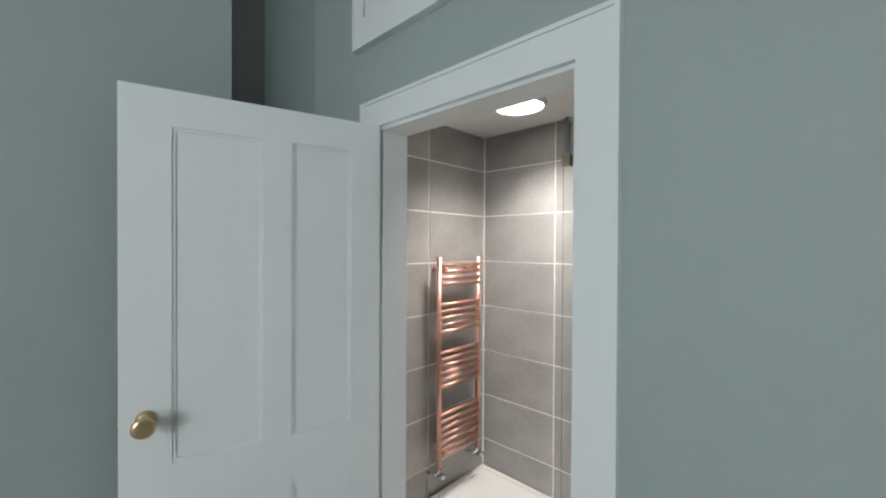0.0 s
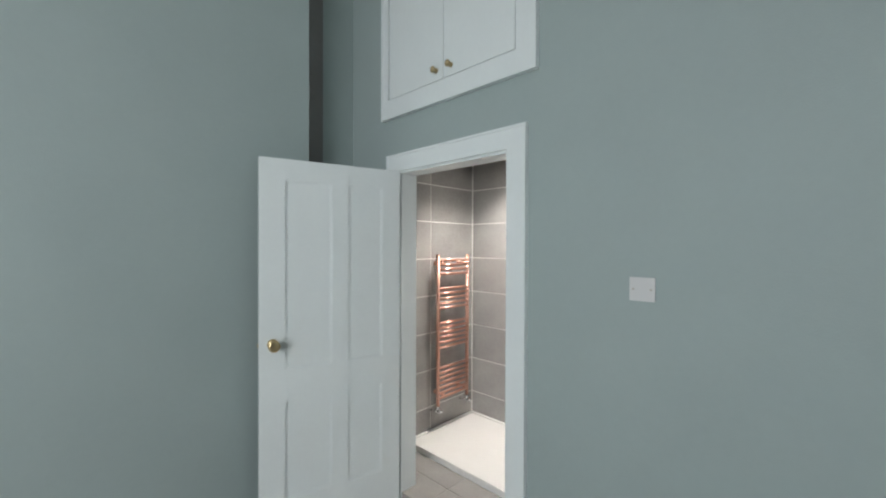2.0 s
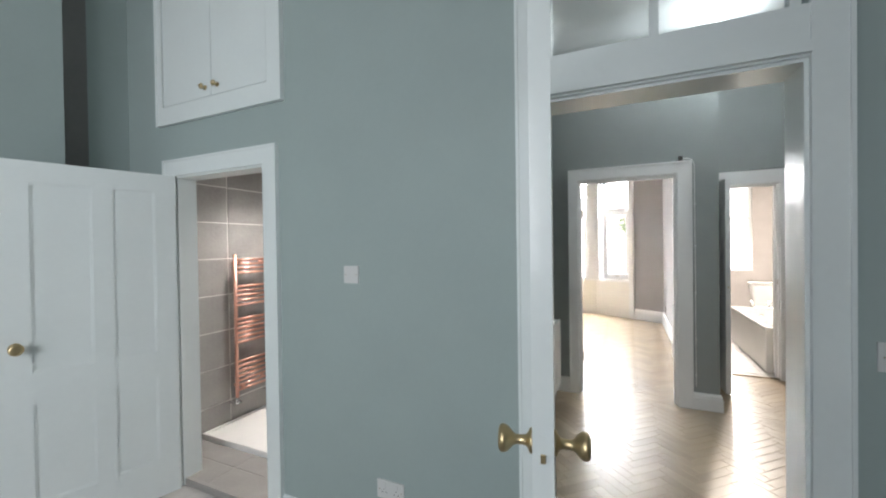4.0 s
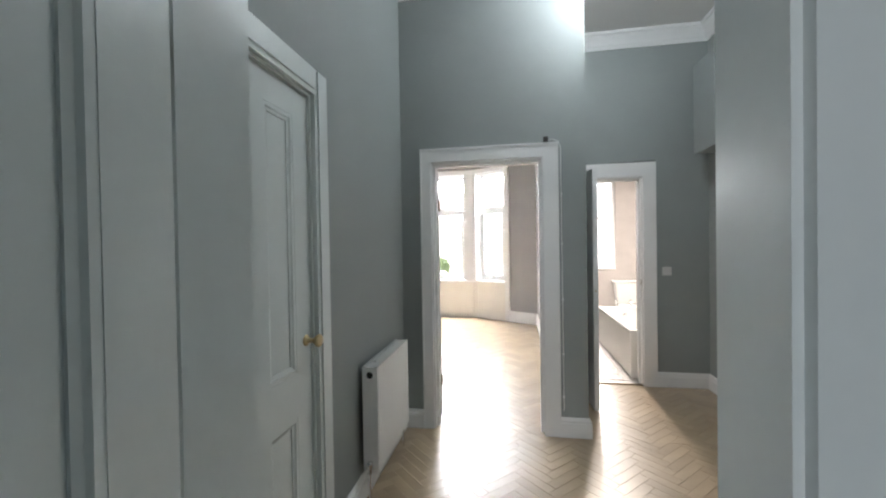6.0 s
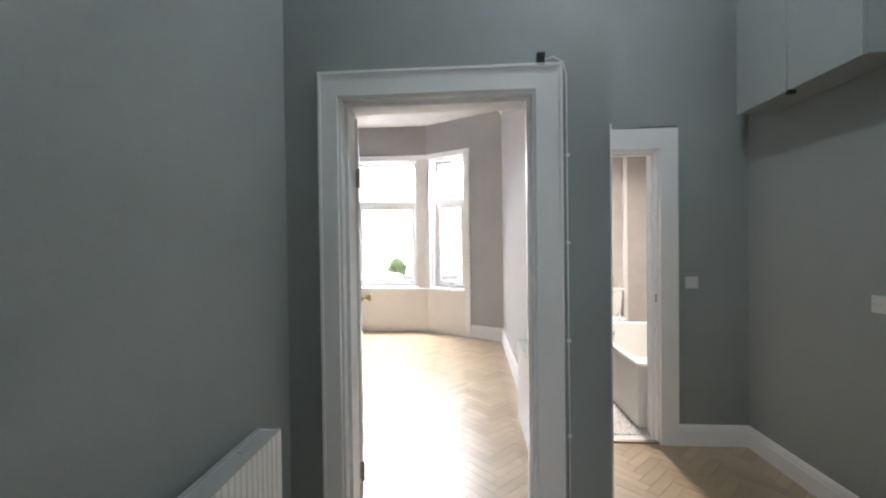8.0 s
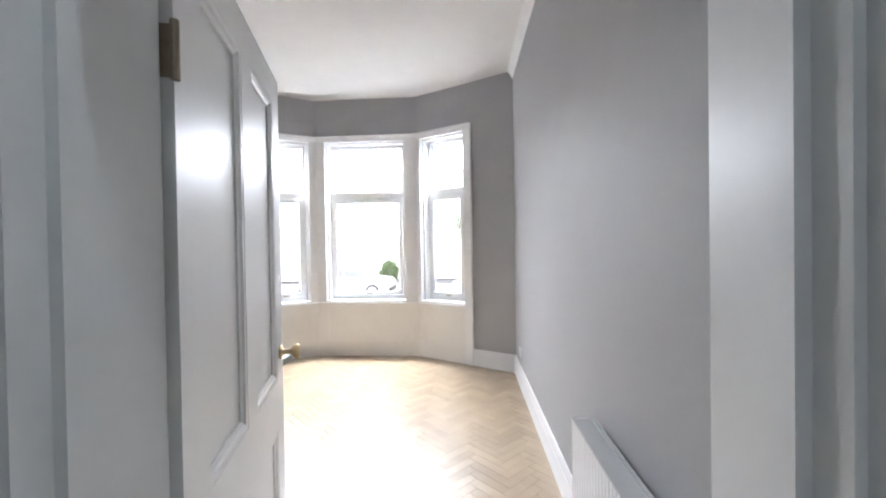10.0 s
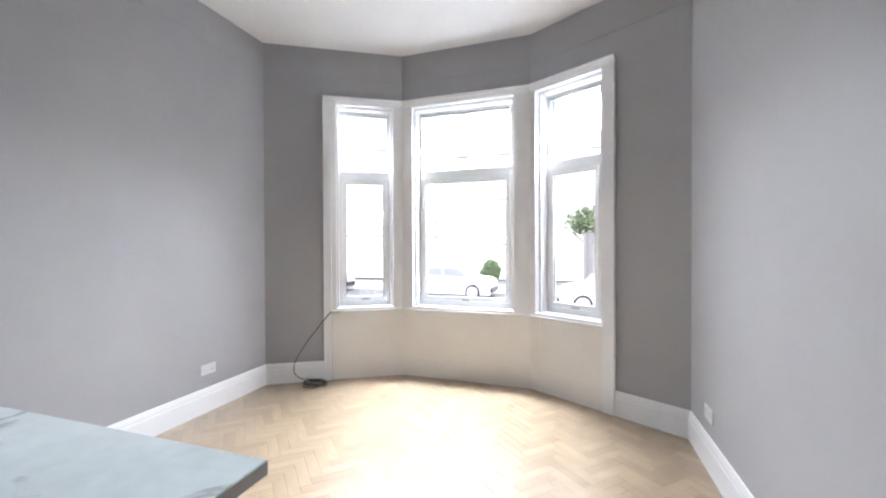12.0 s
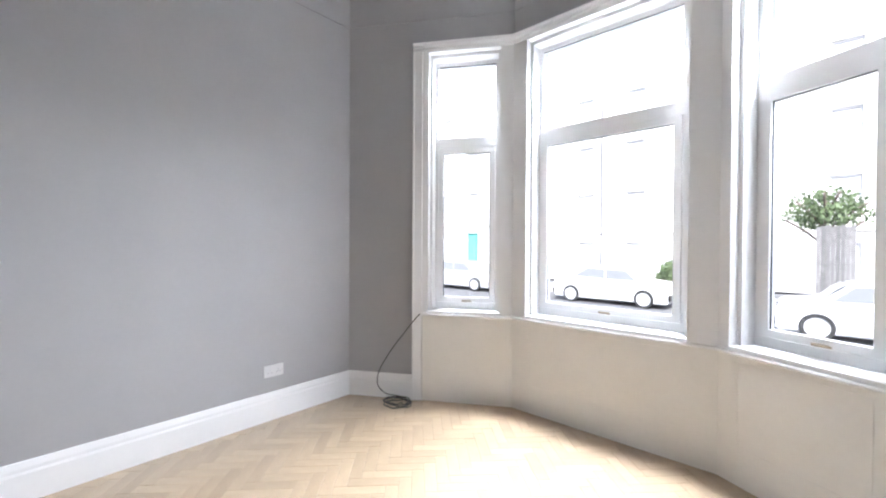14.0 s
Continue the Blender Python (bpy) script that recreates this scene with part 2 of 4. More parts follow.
def tube(points, radius, segs=10, bm=None):
    """A round rod along points."""
    bm = bm or bmesh.new()
    pts = [Vector(p) for p in points]
    rows, up = [], None
    for i, p in enumerate(pts):
        d = ((pts[min(i + 1, len(pts) - 1)] - p).normalized() + (p - pts[max(i - 1, 0)]).normalized()).normalized()
        if up is None:
            up = d.orthogonal().normalized()
        up = (up - d * up.dot(d)).normalized()
        side = d.cross(up)
        rows.append([bm.verts.new(p + radius * (math.cos(a) * up + math.sin(a) * side)) for a in [k * 2 * math.pi / segs for k in range(segs)]])
    for r, s_ in zip(rows, rows[1:]):
        for j in range(segs):
            bm.faces.new((r[j], r[(j + 1) % segs], s_[(j + 1) % segs], s_[j]))
    bm.faces.new(rows[0][::-1])
    bm.faces.new(rows[-1])
    return bm


def structure(name, bm, material, label="", parent=None):
    ob = part(name, bm, material, parent, label)
    return tagged(ob, kind="structure") if parent is None else ob


def thing(name, m, label, category, group="", kind=""):
    ob = new(name)
    ob.matrix_basis = m
    return tagged(ob, label, category, group, kind)


def wall_boxes(a0, a1, b0, b1, z1, holes, along="x"):
    """Boxes of a straight wall from a0 to a1 (b0 to b1 thick) with holes (start, end, bottom, top)."""
    out, a = [], a0
    for h0, h1, lo, hi in sorted(holes):
        out.append((a, h0, 0.0, z1))
        if lo > 0:
            out.append((h0, h1, 0.0, lo))
        if hi < z1:
            out.append((h0, h1, hi, z1))
        a = h1
    out.append((a, a1, 0.0, z1))
    return [(p, q, b0, b1, r, s_) if along == "x" else (b0, b1, p, q, r, s_) for p, q, r, s_ in out]


# ---- plan ----
WALL_A = 1.635      # bedroom face of the door wall
HALL_S = 1.80       # hall face of the same wall
D1 = (-0.131, 0.652, 0.0, 1.985)
D2 = (2.165, 2.974, 0.0, 2.085)
T2 = (2.165, 2.974, 2.245, 3.02)
D3 = (2.015, 2.895, 0.0, 2.155)
BAY_S = 4.500       # bay room face of the wall with its door
SHOWER_S = 1.755    # shower room face of the bedroom wall
BATH_S = 5.68       # bathroom face of its door wall
D4 = (3.290, 3.980, 0.0, 2.155)
DC = (2.035, 2.800, 0.0, 2.180)
A_CEIL, HALL_CEIL, BAY_CEIL, SH_CEIL = 3.36, 3.63, 3.48, 2.25
P0, P1, P2, P3 = Vector((-0.72, 8.49)), Vector((0.50, 9.20)), Vector((1.88, 9.18)), Vector((3.09, 8.49))

# walls
structure("wall_bedroom_north", B(*wall_boxes(-0.88, 1.50, WALL_A, SHOWER_S, 3.8, [D1])), TEAL)
structure("wall_bedroom_north.001", B(*wall_boxes(1.50, 4.9, WALL_A, HALL_S, 3.8, [(D2[0], D2[1], 0, T2[3])])), TEAL)
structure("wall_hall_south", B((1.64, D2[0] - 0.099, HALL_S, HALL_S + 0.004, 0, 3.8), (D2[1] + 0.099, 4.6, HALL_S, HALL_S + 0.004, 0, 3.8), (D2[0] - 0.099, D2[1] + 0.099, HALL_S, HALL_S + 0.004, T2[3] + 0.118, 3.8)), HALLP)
structure("wall_bedroom_west", B((-0.60, -0.435, -3.2, 1.206, 0, 3.8)), TEAL)
structure("wall_recess_west", B((-0.84, -0.64, 1.0, WALL_A, 0, 3.8)), TEAL)
# thin taupe strip on the recess wall, darker than the paint beside it
structure("recess_panel", B((-0.64, -0.628, 1.206, 1.40, 0, 3.36)), mat("taupe_strip", (0.215, 0.205, 0.20), 0.8, vary=0.1), "dull taupe full-height strip in the wall recess")
structure("wall_bedroom_east", B((4.7, 4.9, -3.2, WALL_A, 0, 3.8)), TEAL)
structure("wall_bedroom_south", B(*wall_boxes(-0.6, 4.9, -3.2, -3.0, 3.8, [(-0.35, 2.75, 0.9, 3.1)])), TEAL)
structure("ceiling_bedroom", B((-0.84, 4.9, -3.2, WALL_A, A_CEIL, A_CEIL + 0.1)), CEIL)
structure("floor_bedroom", B((-0.84, 4.9, -3.2, 1.658, -0.1, 0.008)), CARPET)

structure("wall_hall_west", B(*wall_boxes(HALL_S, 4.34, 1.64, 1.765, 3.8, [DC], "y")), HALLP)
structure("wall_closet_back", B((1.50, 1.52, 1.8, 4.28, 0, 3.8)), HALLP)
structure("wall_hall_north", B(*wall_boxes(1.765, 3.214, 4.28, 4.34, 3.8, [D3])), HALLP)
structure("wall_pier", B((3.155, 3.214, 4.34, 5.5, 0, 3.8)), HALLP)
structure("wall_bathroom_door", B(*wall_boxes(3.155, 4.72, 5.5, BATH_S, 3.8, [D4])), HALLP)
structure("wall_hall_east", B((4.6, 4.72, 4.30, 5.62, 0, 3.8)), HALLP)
SLANT = Matrix.Translation((4.6, 4.30, 0)) @ pose(0, 0, 0, 0, 0, -30) @ Matrix.Translation((-4.6, -4.30, 0))
structure("wall_front_door", B(*wall_boxes(1.36, 4.30, 4.6, 4.72, 3.8, [(3.09, 4.19, 0, 3.0)], "y"), m=SLANT), HALLP)
structure("wall_stair_landing", B((4.9, 5.0, 2.2, 4.8, 0, 3.8), m=SLANT), CREAM)
structure("ceiling_hall", B((1.64, 4.75, HALL_S, 5.62, HALL_CEIL, HALL_CEIL + 0.1)), CEIL)

structure("wall_bay_south", B(*wall_boxes(-0.9, 3.09, 4.34, BAY_S, 3.6, [D3])), LILAC)
structure("wall_bay_east", B((3.09, 3.155, 4.34, 8.60, 0, 3.6)), LILAC)
structure("wall_bay_east_outer", B((3.155, 3.25, 5.62, 9.2, 0, 3.6)), LILAC)
structure("wall_bay_west", B((-0.9, -0.72, BAY_S, 8.60, 0, 3.6)), LILAC)
structure("ceiling_bay", B((-0.9, 3.25, 4.345, 9.9, BAY_CEIL, BAY_CEIL + 0.1)), CEIL)

# bay facets
SILL_Z, HEAD_Z, DEPTH = 0.725, 2.915, 0.34


def facet_frame(a, b):
    u = (b - a).normalized()
    return Matrix(((u.x, -u.y, 0, a.x), (u.y, u.x, 0, a.y), (0, 0, 1, 0), (0, 0, 0, 1)))


FACETS = [(P0, P1, 0.706, 1.312), (P1, P2, 0.118, 1.224), (P2, P3, 0.058, 0.732)]
for i, (a, b, w0, w1) in enumerate(FACETS):
    L = (b - a).length
    structure("wall_bay_facet", B(*wall_boxes(0, L, 0, DEPTH, 3.6, [(w0, w1, SILL_Z, HEAD_Z)]), m=facet_frame(a, b)), LILAC)


def outward(a, b):
    u = (b - a).normalized()
    return Vector((-u.y, u.x))


for a, p, b in ((P0, P1, P2), (P1, P2, P3)):
    bm = bmesh.new()
    prism(bm, [p, p + outward(p, b) * DEPTH, p + (outward(a, p) + outward(p, b)).normalized() * DEPTH * 1.02, p + outward(a, p) * DEPTH], 0, 3.6)
    structure("wall_bay_corner", bm, LILAC)
structure("wall_bay_return", B((-0.9, -0.72, 8.60, 9.2, 0, 3.6)), LILAC)

# shower room
structure("wall_shower_west", B((-0.66, -0.54, SHOWER_S, 2.90, 0, 2.4)), GROUT)
structure("wall_shower_north", B((-0.66, 1.5, 2.795, 2.91, 0, 2.4)), GROUT)
structure("wall_shower_east", B((1.4, 1.5, SHOWER_S, 2.795, 0, 2.4)), GROUT)
structure("ceiling_shower", B((-0.66, 1.5, SHOWER_S, 2.91, SH_CEIL, SH_CEIL + 0.1)), CEIL)
structure("floor_shower", B((-0.66, 1.5, 1.658, 2.91, -0.1, 0.046)), FGROUT)

# bathroom
structure("wall_bathroom_west", B((3.155, 3.25, 5.62, 9.0, 0, 3.0)), BEIGE)
structure("wall_bathroom_east", B((5.25, 5.38, 5.62, 9.0, 0, 3.0)), BEIGE)
structure("wall_bathroom_south", B((4.72, 5.38, 5.5, 5.62, 0, 3.0)), BEIGE)
structure("wall_bathroom_north", B(*wall_boxes(3.155, 5.38, 8.6, 8.8, 3.0, [(3.45, 4.47, 1.0, 2.6)])), BEIGE)
structure("ceiling_bathroom", B((3.155, 5.38, 5.62, 8.8, 2.75, 2.85)), CEIL)
structure("floor_bathroom", B((3.155, 5.38, 5.505, 8.8, -0.1, 0.004)), CERAMIC)

# ---- skirtings, cornices, sills ----
SKIRT = [(0.0, 0.0), (0.022, 0.0), (0.022, 0.125), (0.017, 0.135), (0.017, 0.150), (0.008, 0.175), (0.0, 0.178)]
SKIRT_LOW = [(o, u * 0.84) for o, u in SKIRT]
SKIRT_TALL = [(o, u * 1.16) for o, u in SKIRT]


def skirting(path, material=WHITE, profile=SKIRT):
    structure("baseboard", sweep(profile, path), material)


skirting([(3.09, BAY_S), (3.09, 8.49), (P3.x - 0.479, P3.y + 0.2731)], profile=SKIRT_TALL)
skirting([(P0.x + 0.5003, P0.y + 0.2912), (-0.72, 8.49), (-0.72, BAY_S)], profile=SKIRT_TALL)
skirting([(1.765, 4.28), (1.765, 2.95)], profile=SKIRT_LOW)
skirting([(1.925, 4.28), (1.765, 4.28)], profile=SKIRT_LOW)
skirting([(3.214, 5.5), (3.214, 4.28), (3.009, 4.28)], profile=SKIRT_LOW)
skirting([(4.578, 4.262), (4.6, 4.30), (4.6, 5.5), (4.105, 5.5)], profile=SKIRT_LOW)
skirting([(-0.64, 1.206), (-0.435, 1.206), (-0.435, -3.0)], GLOSS)
skirting([(-0.236, WALL_A), (-0.64, WALL_A), (-0.64, 1.206)], GLOSS)
skirting([(2.066, WALL_A), (0.757, WALL_A)], GLOSS)
skirting([(4.7, WALL_A), (3.073, WALL_A)], GLOSS)

CORNICE = [(0.0, 0.0), (0.012, 0.0), (0.02, 0.03), (0.03, 0.035), (0.045, 0.07), (0.075, 0.105), (0.08, 0.12), (0.10, 0.125), (0.10, 0.15), (0.0, 0.15)]
structure("cornice_hall", sweep([(o, HALL_CEIL - 0.15 + u) for o, u in CORNICE], [(3.157, HALL_S), (4.6, 4.30), (4.6, 5.5), (3.214, 5.5), (3.214, 4.28), (1.765, 4.28), (1.765, HALL_S)]), WHITE)
structure("cornice_bay", sweep([(o * 0.6, BAY_CEIL - 0.09 + u * 0.6) for o, u in CORNICE], [(3.09, BAY_S), (3.09, 8.49)]), WHITE)
structure("picture_rail", sweep([(0, 3.18), (0.006, 3.18), (0.006, 3.186), (0, 3.188)], [(3.09, 8.49), P3 + (P2 - P3) * 0, P2, P1, P0, (-0.72, BAY_S)][1:]), LILAC)


# ---- doors ----
def casing(x0, x1, top, width, y, face, parent, wide_head=None, wide_left=None):
    """An architrave round an opening: two uprights and a head, standing proud of the wall at y towards face (-1 or 1)."""
    h, left = wide_head or width, wide_left or width
    for name, xa, xb, za, zb in (("casing", x0 - left, x0, 0, top + h), ("casing", x1, x1 + width, 0, top + h), ("casing_head", x0, x1, top, top + h)):
        bm = B((xa, xb, y, y + face * 0.020, za, zb))
        part(name, bm, parent["paint"], parent["ob"])
    t = 0.012
    part("casing_bead", B((x0 - left, x0 - left + t, y + face * 0.020, y + face * 0.027, 0, top + h), (x1 + width - t, x1 + width, y + face * 0.020, y + face * 0.027, 0, top + h), (x0 - left + t, x1 + width - t, y + face * 0.020, y + face * 0.027, top + h - t, top + h)), parent["paint"], parent["ob"])


def lining(x0, x1, top, ya, yb, parent, stop_at):
    t = 0.012
    part("jamb", B((x0, x0 + t, ya, yb, 0, top)), parent["paint"], parent["ob"])
    part("jamb", B((x1 - t, x1, ya, yb, 0, top)), parent["paint"], parent["ob"])
    part("head_lining", B((x0 + t, x1 - t, ya, yb, top - t, top)), parent["paint"], parent["ob"])
    s = 0.018
    if stop_at is None:
        return
    part("door_stop", B((x0 + t, x0 + t + s, stop_at, stop_at + 0.03, 0, top - t), (x1 - t - s, x1 - t, stop_at, stop_at + 0.03, 0, top - t), (x0 + t + s, x1 - t - s, stop_at, stop_at + 0.03, top - t - s, top - t)), parent["paint"], parent["ob"])


KNOB = [(0.0, 0.0), (0.024, 0.0), (0.0255, 0.003), (0.0245, 0.007), (0.017, 0.010), (0.0115, 0.015), (0.010, 0.022), (0.010, 0.034), (0.0125, 0.041), (0.019, 0.047), (0.0265, 0.055), (0.0285, 0.061), (0.0280, 0.067), (0.0245, 0.071), (0.018, 0.0725), (0.0, 0.0735)]


def leaf(name, W, H, T, rows, cols, m, paint, parent, knob_z, knob_x, hinges=(), moulded=False, knobs=(0, 1)):
    """A panelled door leaf, hinged at x 0; its faces are at y 0 and y T. rows and cols give the panels' spans."""
    boxes, x = [], 0.0
    for a, b in cols:
        boxes.append((x, a, 0, T, 0, H))
        x = b
    boxes.append((x, W, 0, T, 0, H))
    for a, b in cols:
        z = 0.0
        for lo, hi in rows:
            boxes.append((a, b, 0, T, z, lo))
            z = hi
        boxes.append((a, b, 0, T, z, H))
    ob = part(name, B(*boxes), paint, parent, "")
    ob.matrix_basis = m
    for a, b in cols:
        for lo, hi in rows:
            part("panel", B((a, b, *((T * 0.32, T * 0.68) if moulded else (T * 0.2, T * 0.8)), lo, hi)), paint, ob)
            if moulded:
                for side in (0, 1):
                    y0, d = (0.0, 1) if side == 0 else (T, -1)
                    prof = [(0, 0), (0.016, 0), (0.022, T * 0.12), (0.034, T * 0.2), (0.034, T * 0.31), (0, T * 0.31)]
                    bm = sweep([(o, u + 0.001) for o, u in prof], [(a, lo), (b, lo), (b, hi), (a, hi)], closed=True)
                    for v in bm.verts:
                        v.co = Vector((v.co.x, y0 + d * v.co.z, v.co.y))
                    bmesh.ops.recalc_face_normals(bm, faces=bm.faces)
                    part("moulding", bm, paint, ob)
            else:
                for y0, y1 in ((T * 0.10, T * 0.199), (T * 0.801, T * 0.90)):
                    part("bead", B((a, a + 0.009, y0, y1, lo, hi), (b - 0.009, b, y0, y1, lo, hi), (a + 0.009, b - 0.009, y0, y1, lo, lo + 0.009), (a + 0.009, b - 0.009, y0, y1, hi - 0.009, hi)), paint, ob)
    km = BRASS
    for side in knobs:
        q = pose(knob_x, 0 if side == 0 else T, knob_z, 90 if side == 0 else -90, 0, 0)
        part("door_knob", lathe(KNOB, 28, q), km, ob, "round brass door knob", True)
    part("latch_plate", B((W - 0.0005, W + 0.0008, T * 0.3, T * 0.7, knob_z - 0.06, knob_z + 0.04)), paint, ob)
    part("latch", B((W, W + 0.006, T * 0.38, T * 0.62, knob_z - 0.012, knob_z + 0.004)), km, ob, "small brass latch")
    for z in hinges:
        bm = lathe([(0, -0.05), (0.007, -0.05), (0.007, 0.05), (0, 0.05)], 10, pose(-0.004, -0.004, z))
        box(bm, -0.0015, 0, 0, T * 0.8, z - 0.045, z + 0.045)
        part("hinge", bm, STEEL, ob, "worn steel hinge")
    return ob


def doorway(n, paint, label):
    ob = new(f"door_{n}")
    tagged(ob, label, "door", kind="structure")
    return {"ob": ob, "paint": paint}


d1 = doorway(1, GLOSS, "white painted four-panel door standing open into the bedroom")
casing(D1[0], D1[1], D1[3], 0.105, WALL_A, -1, d1, 0.102)
lining(D1[0], D1[1], D1[3], WALL_A, SHOWER_S, d1, None)
leaf("door_leaf", 0.762, 1.972, 0.038, [(0.225, 0.735), (0.895, 1.865)], [(0.11, 0.31), (0.40, 0.64)], pose(-0.108, 1.612, 0.008, 0, 0, -104.6) @ pose(0, -0.038, 0), GLOSS, d1["ob"], 1.035, 0.70, (0.33, 1.68))

d2 = doorway(2, GLOSS, "white panelled door standing open below a glazed fanlight")
casing(D2[0], D2[1], T2[3], 0.099, WALL_A, -1, d2)
casing(D2[0], D2[1], T2[3], 0.099, HALL_S, 1, d2)
lining(D2[0], D2[1], D2[3], WALL_A, HALL_S, d2, None)
part("transom_bar", B((D2[0], D2[1], WALL_A - 0.012, HALL_S, D2[3], T2[2])), GLOSS, d2["ob"])
part("transom_moulding", B((D2[0], D2[1], WALL_A - 0.03, WALL_A - 0.012, D2[3] + 0.008, D2[3] + 0.03), (D2[0], D2[1], WALL_A - 0.022, WALL_A - 0.012, D2[3] + 0.03, D2[3] + 0.045)), GLOSS, d2["ob"])
part("fanlight_frame", B((D2[0], D2[0] + 0.03, 1.69, 1.74, T2[2], T2[3]), (D2[1] - 0.03, D2[1], 1.69, 1.74, T2[2], T2[3]), (2.545, 2.575, 1.69, 1.74, T2[2], T2[3]), (D2[0] + 0.03, 2.545, 1.69, 1.74, T2[3] - 0.03, T2[3]), (2.575, D2[1] - 0.03, 1.69, 1.74, T2[3] - 0.03, T2[3])), GLOSS, d2["ob"])
for xa, xb in ((2.195, 2.545), (2.575, 2.944)):
    pane = part("pane", B((xa, xb, 1.712, 1.716, T2[2], T2[3] - 0.03)), DIRTYGLASS, d2["ob"], "dusty fanlight glass")
    pane.visible_shadow = False
leaf("door_leaf", 0.790, 2.065, 0.042, [(0.24, 0.80), (1.0, 1.93)], [(0.12, 0.35), (0.44, 0.67)], pose(2.187, 1.618, 0.010, 0, 0, -79.5) @ pose(0, -0.042, 0), GLOSS, d2["ob"], 1.098, 0.73, (0.3, 1.75), moulded=True)

d3 = doorway(3, WHITE, "white panelled door opened back into the bay room")
casing(D3[0], D3[1], D3[3], 0.114, 4.28, -1, d3, 0.108, 0.086)
casing(D3[0], D3[1], D3[3], 0.100, BAY_S, 1, d3)
lining(D3[0], D3[1], D3[3], 4.28, BAY_S, d3, 4.325)
leaf("door_leaf", 0.895, 2.125, 0.042, [(0.24, 0.82), (1.0, 2.02)], [(0.11, 0.40), (0.49, 0.785)], pose(2.032, 4.530, 0.010, 0, 0, 105.2), WHITE, d3["ob"], 1.09, 0.84, (0.3, 1.82), moulded=True)

d4 = doorway(4, WHITE, "white door opened against the pier, bathroom beyond")
part("casing", B((D4[1], 4.105, 5.5, 5.476, 0, 2.302)), WHITE, d4["ob"])
part("casing_head", B((3.235, D4[1], 5.5, 5.476, D4[3], 2.302)), WHITE, d4["ob"])
lining(D4[0], D4[1], D4[3], 5.5, BATH_S, d4, 5.56)
leaf("door_leaf", 0.70, 2.13, 0.042, [(0.24, 0.83), (1.03, 1.97)], [(0.10, 0.31), (0.39, 0.60)], pose(3.292, 5.470, 0.010, 0, 0, -85.0), WHITE, d4["ob"], 1.06, 0.645, (0.3, 1.78), knobs=())

d5 = doorway(5, GLOSS, "closed white four-panel closet door with a brass knob")
for xa, xb, za, zb in ((DC[0] - 0.105, DC[0], 0, 2.295), (DC[1], DC[1] + 0.108, 0, 2.295), (DC[0], DC[1], DC[3], 2.295)):
    part("casing", B((1.765, 1.787, xa, xb, za, zb), (1.787, 1.795, xa + 0.004, xb - 0.022, za, zb - 0.004) if xb <= DC[0] else (1.787, 1.795, xa + (0.022 if za == 0 else 0), xb - (0.004 if za == 0 else 0), za + (0.022 if za else 0), zb - 0.004)), GLOSS, d5["ob"])
part("jamb", B((1.64, 1.765, DC[0], DC[0] + 0.012, 0, DC[3]), (1.64, 1.765, DC[1] - 0.012, DC[1], 0, DC[3]), (1.64, 1.765, DC[0] + 0.012, DC[1] - 0.012, DC[3] - 0.012, DC[3])), GLOSS, d5["ob"])
leaf("door_leaf", 0.742, 2.155, 0.04, [(0.22, 0.765), (0.955, 2.04)], [(0.11, 0.31), (0.42, 0.62)], pose(1.752, 2.048, 0.008, 0, 0, 90), GLOSS, d5["ob"], 1.075, 0.695, (), moulded=True)

# front door in the hall's east wall
d6 = doorway(6, GLOSS, "white front door with a dark round glass and black locks")
d6["ob"].matrix_basis = SLANT
for ya, yb, za, zb in ((4.19, 4.245, 0, 3.06), (3.03, 3.09, 0, 3.06), (3.09, 4.19, 3.0, 3.06)):
    part("casing", B((4.568, 4.60, ya, yb, za, zb), bevel=0.004), GLOSS, d6["ob"])
part("frame", B((4.575, 4.72, 4.14, 4.19, 0, 3.0), (4.575, 4.72, 3.09, 3.14, 0, 3.0), (4.575, 4.72, 3.14, 4.14, 2.20, 2.30), (4.575, 4.72, 3.14, 4.14, 2.96, 3.0)), GLOSS, d6["ob"])
part("transom_moulding", B((4.560, 4.575, 3.14, 4.14, 2.215, 2.245), (4.566, 4.575, 3.14, 4.14, 2.245, 2.275)), GLOSS, d6["ob"])
part("fanlight_sash", B((4.585, 4.63, 4.03, 4.14, 2.30, 2.96), (4.585, 4.63, 3.14, 3.30, 2.30, 2.96), (4.585, 4.63, 3.30, 4.03, 2.30, 2.33), (4.585, 4.63, 3.30, 4.03, 2.92, 2.96)), GLOSS, d6["ob"])
part("door_leaf", B((4.585, 4.63, 3.145, 4.135, 0.01, 2.195)), GLOSS, d6["ob"])
part("strike_plate", B((D4[1] - 0.0135, D4[1] - 0.012, 5.515, 5.535, 1.04, 1.10)), STEEL, d4["ob"], "worn steel strike plate")
part("panel_bead", B((4.578, 4.585, 3.22, 4.04, 1.44, 1.455), (4.578, 4.585, 3.22, 4.04, 2.045, 2.06), (4.578, 4.585, 4.025, 4.04, 1.455, 2.045), (4.578, 4.585, 3.22, 3.235, 1.455, 2.045)), GLOSS, d6["ob"])
ovm = Matrix.Translation((4.584, 3.50, 1.76)) @ Matrix.Diagonal((1, 0.80, 0.78, 1)) @ pose(0, 0, 0, 0, -90, 0)
part("round_glass", lathe([(0, -0.001), (0.315, -0.001), (0.315, 0.003), (0, 0.003)], 48, ovm), DARKGLASS, d6["ob"], "dark round door glass")
part("glass_rim", lathe([(0.312, -0.001), (0.330, -0.001), (0.330, 0.005), (0.312, 0.007), (0.312, -0.001)], 48, ovm), GLOSS, d6["ob"])
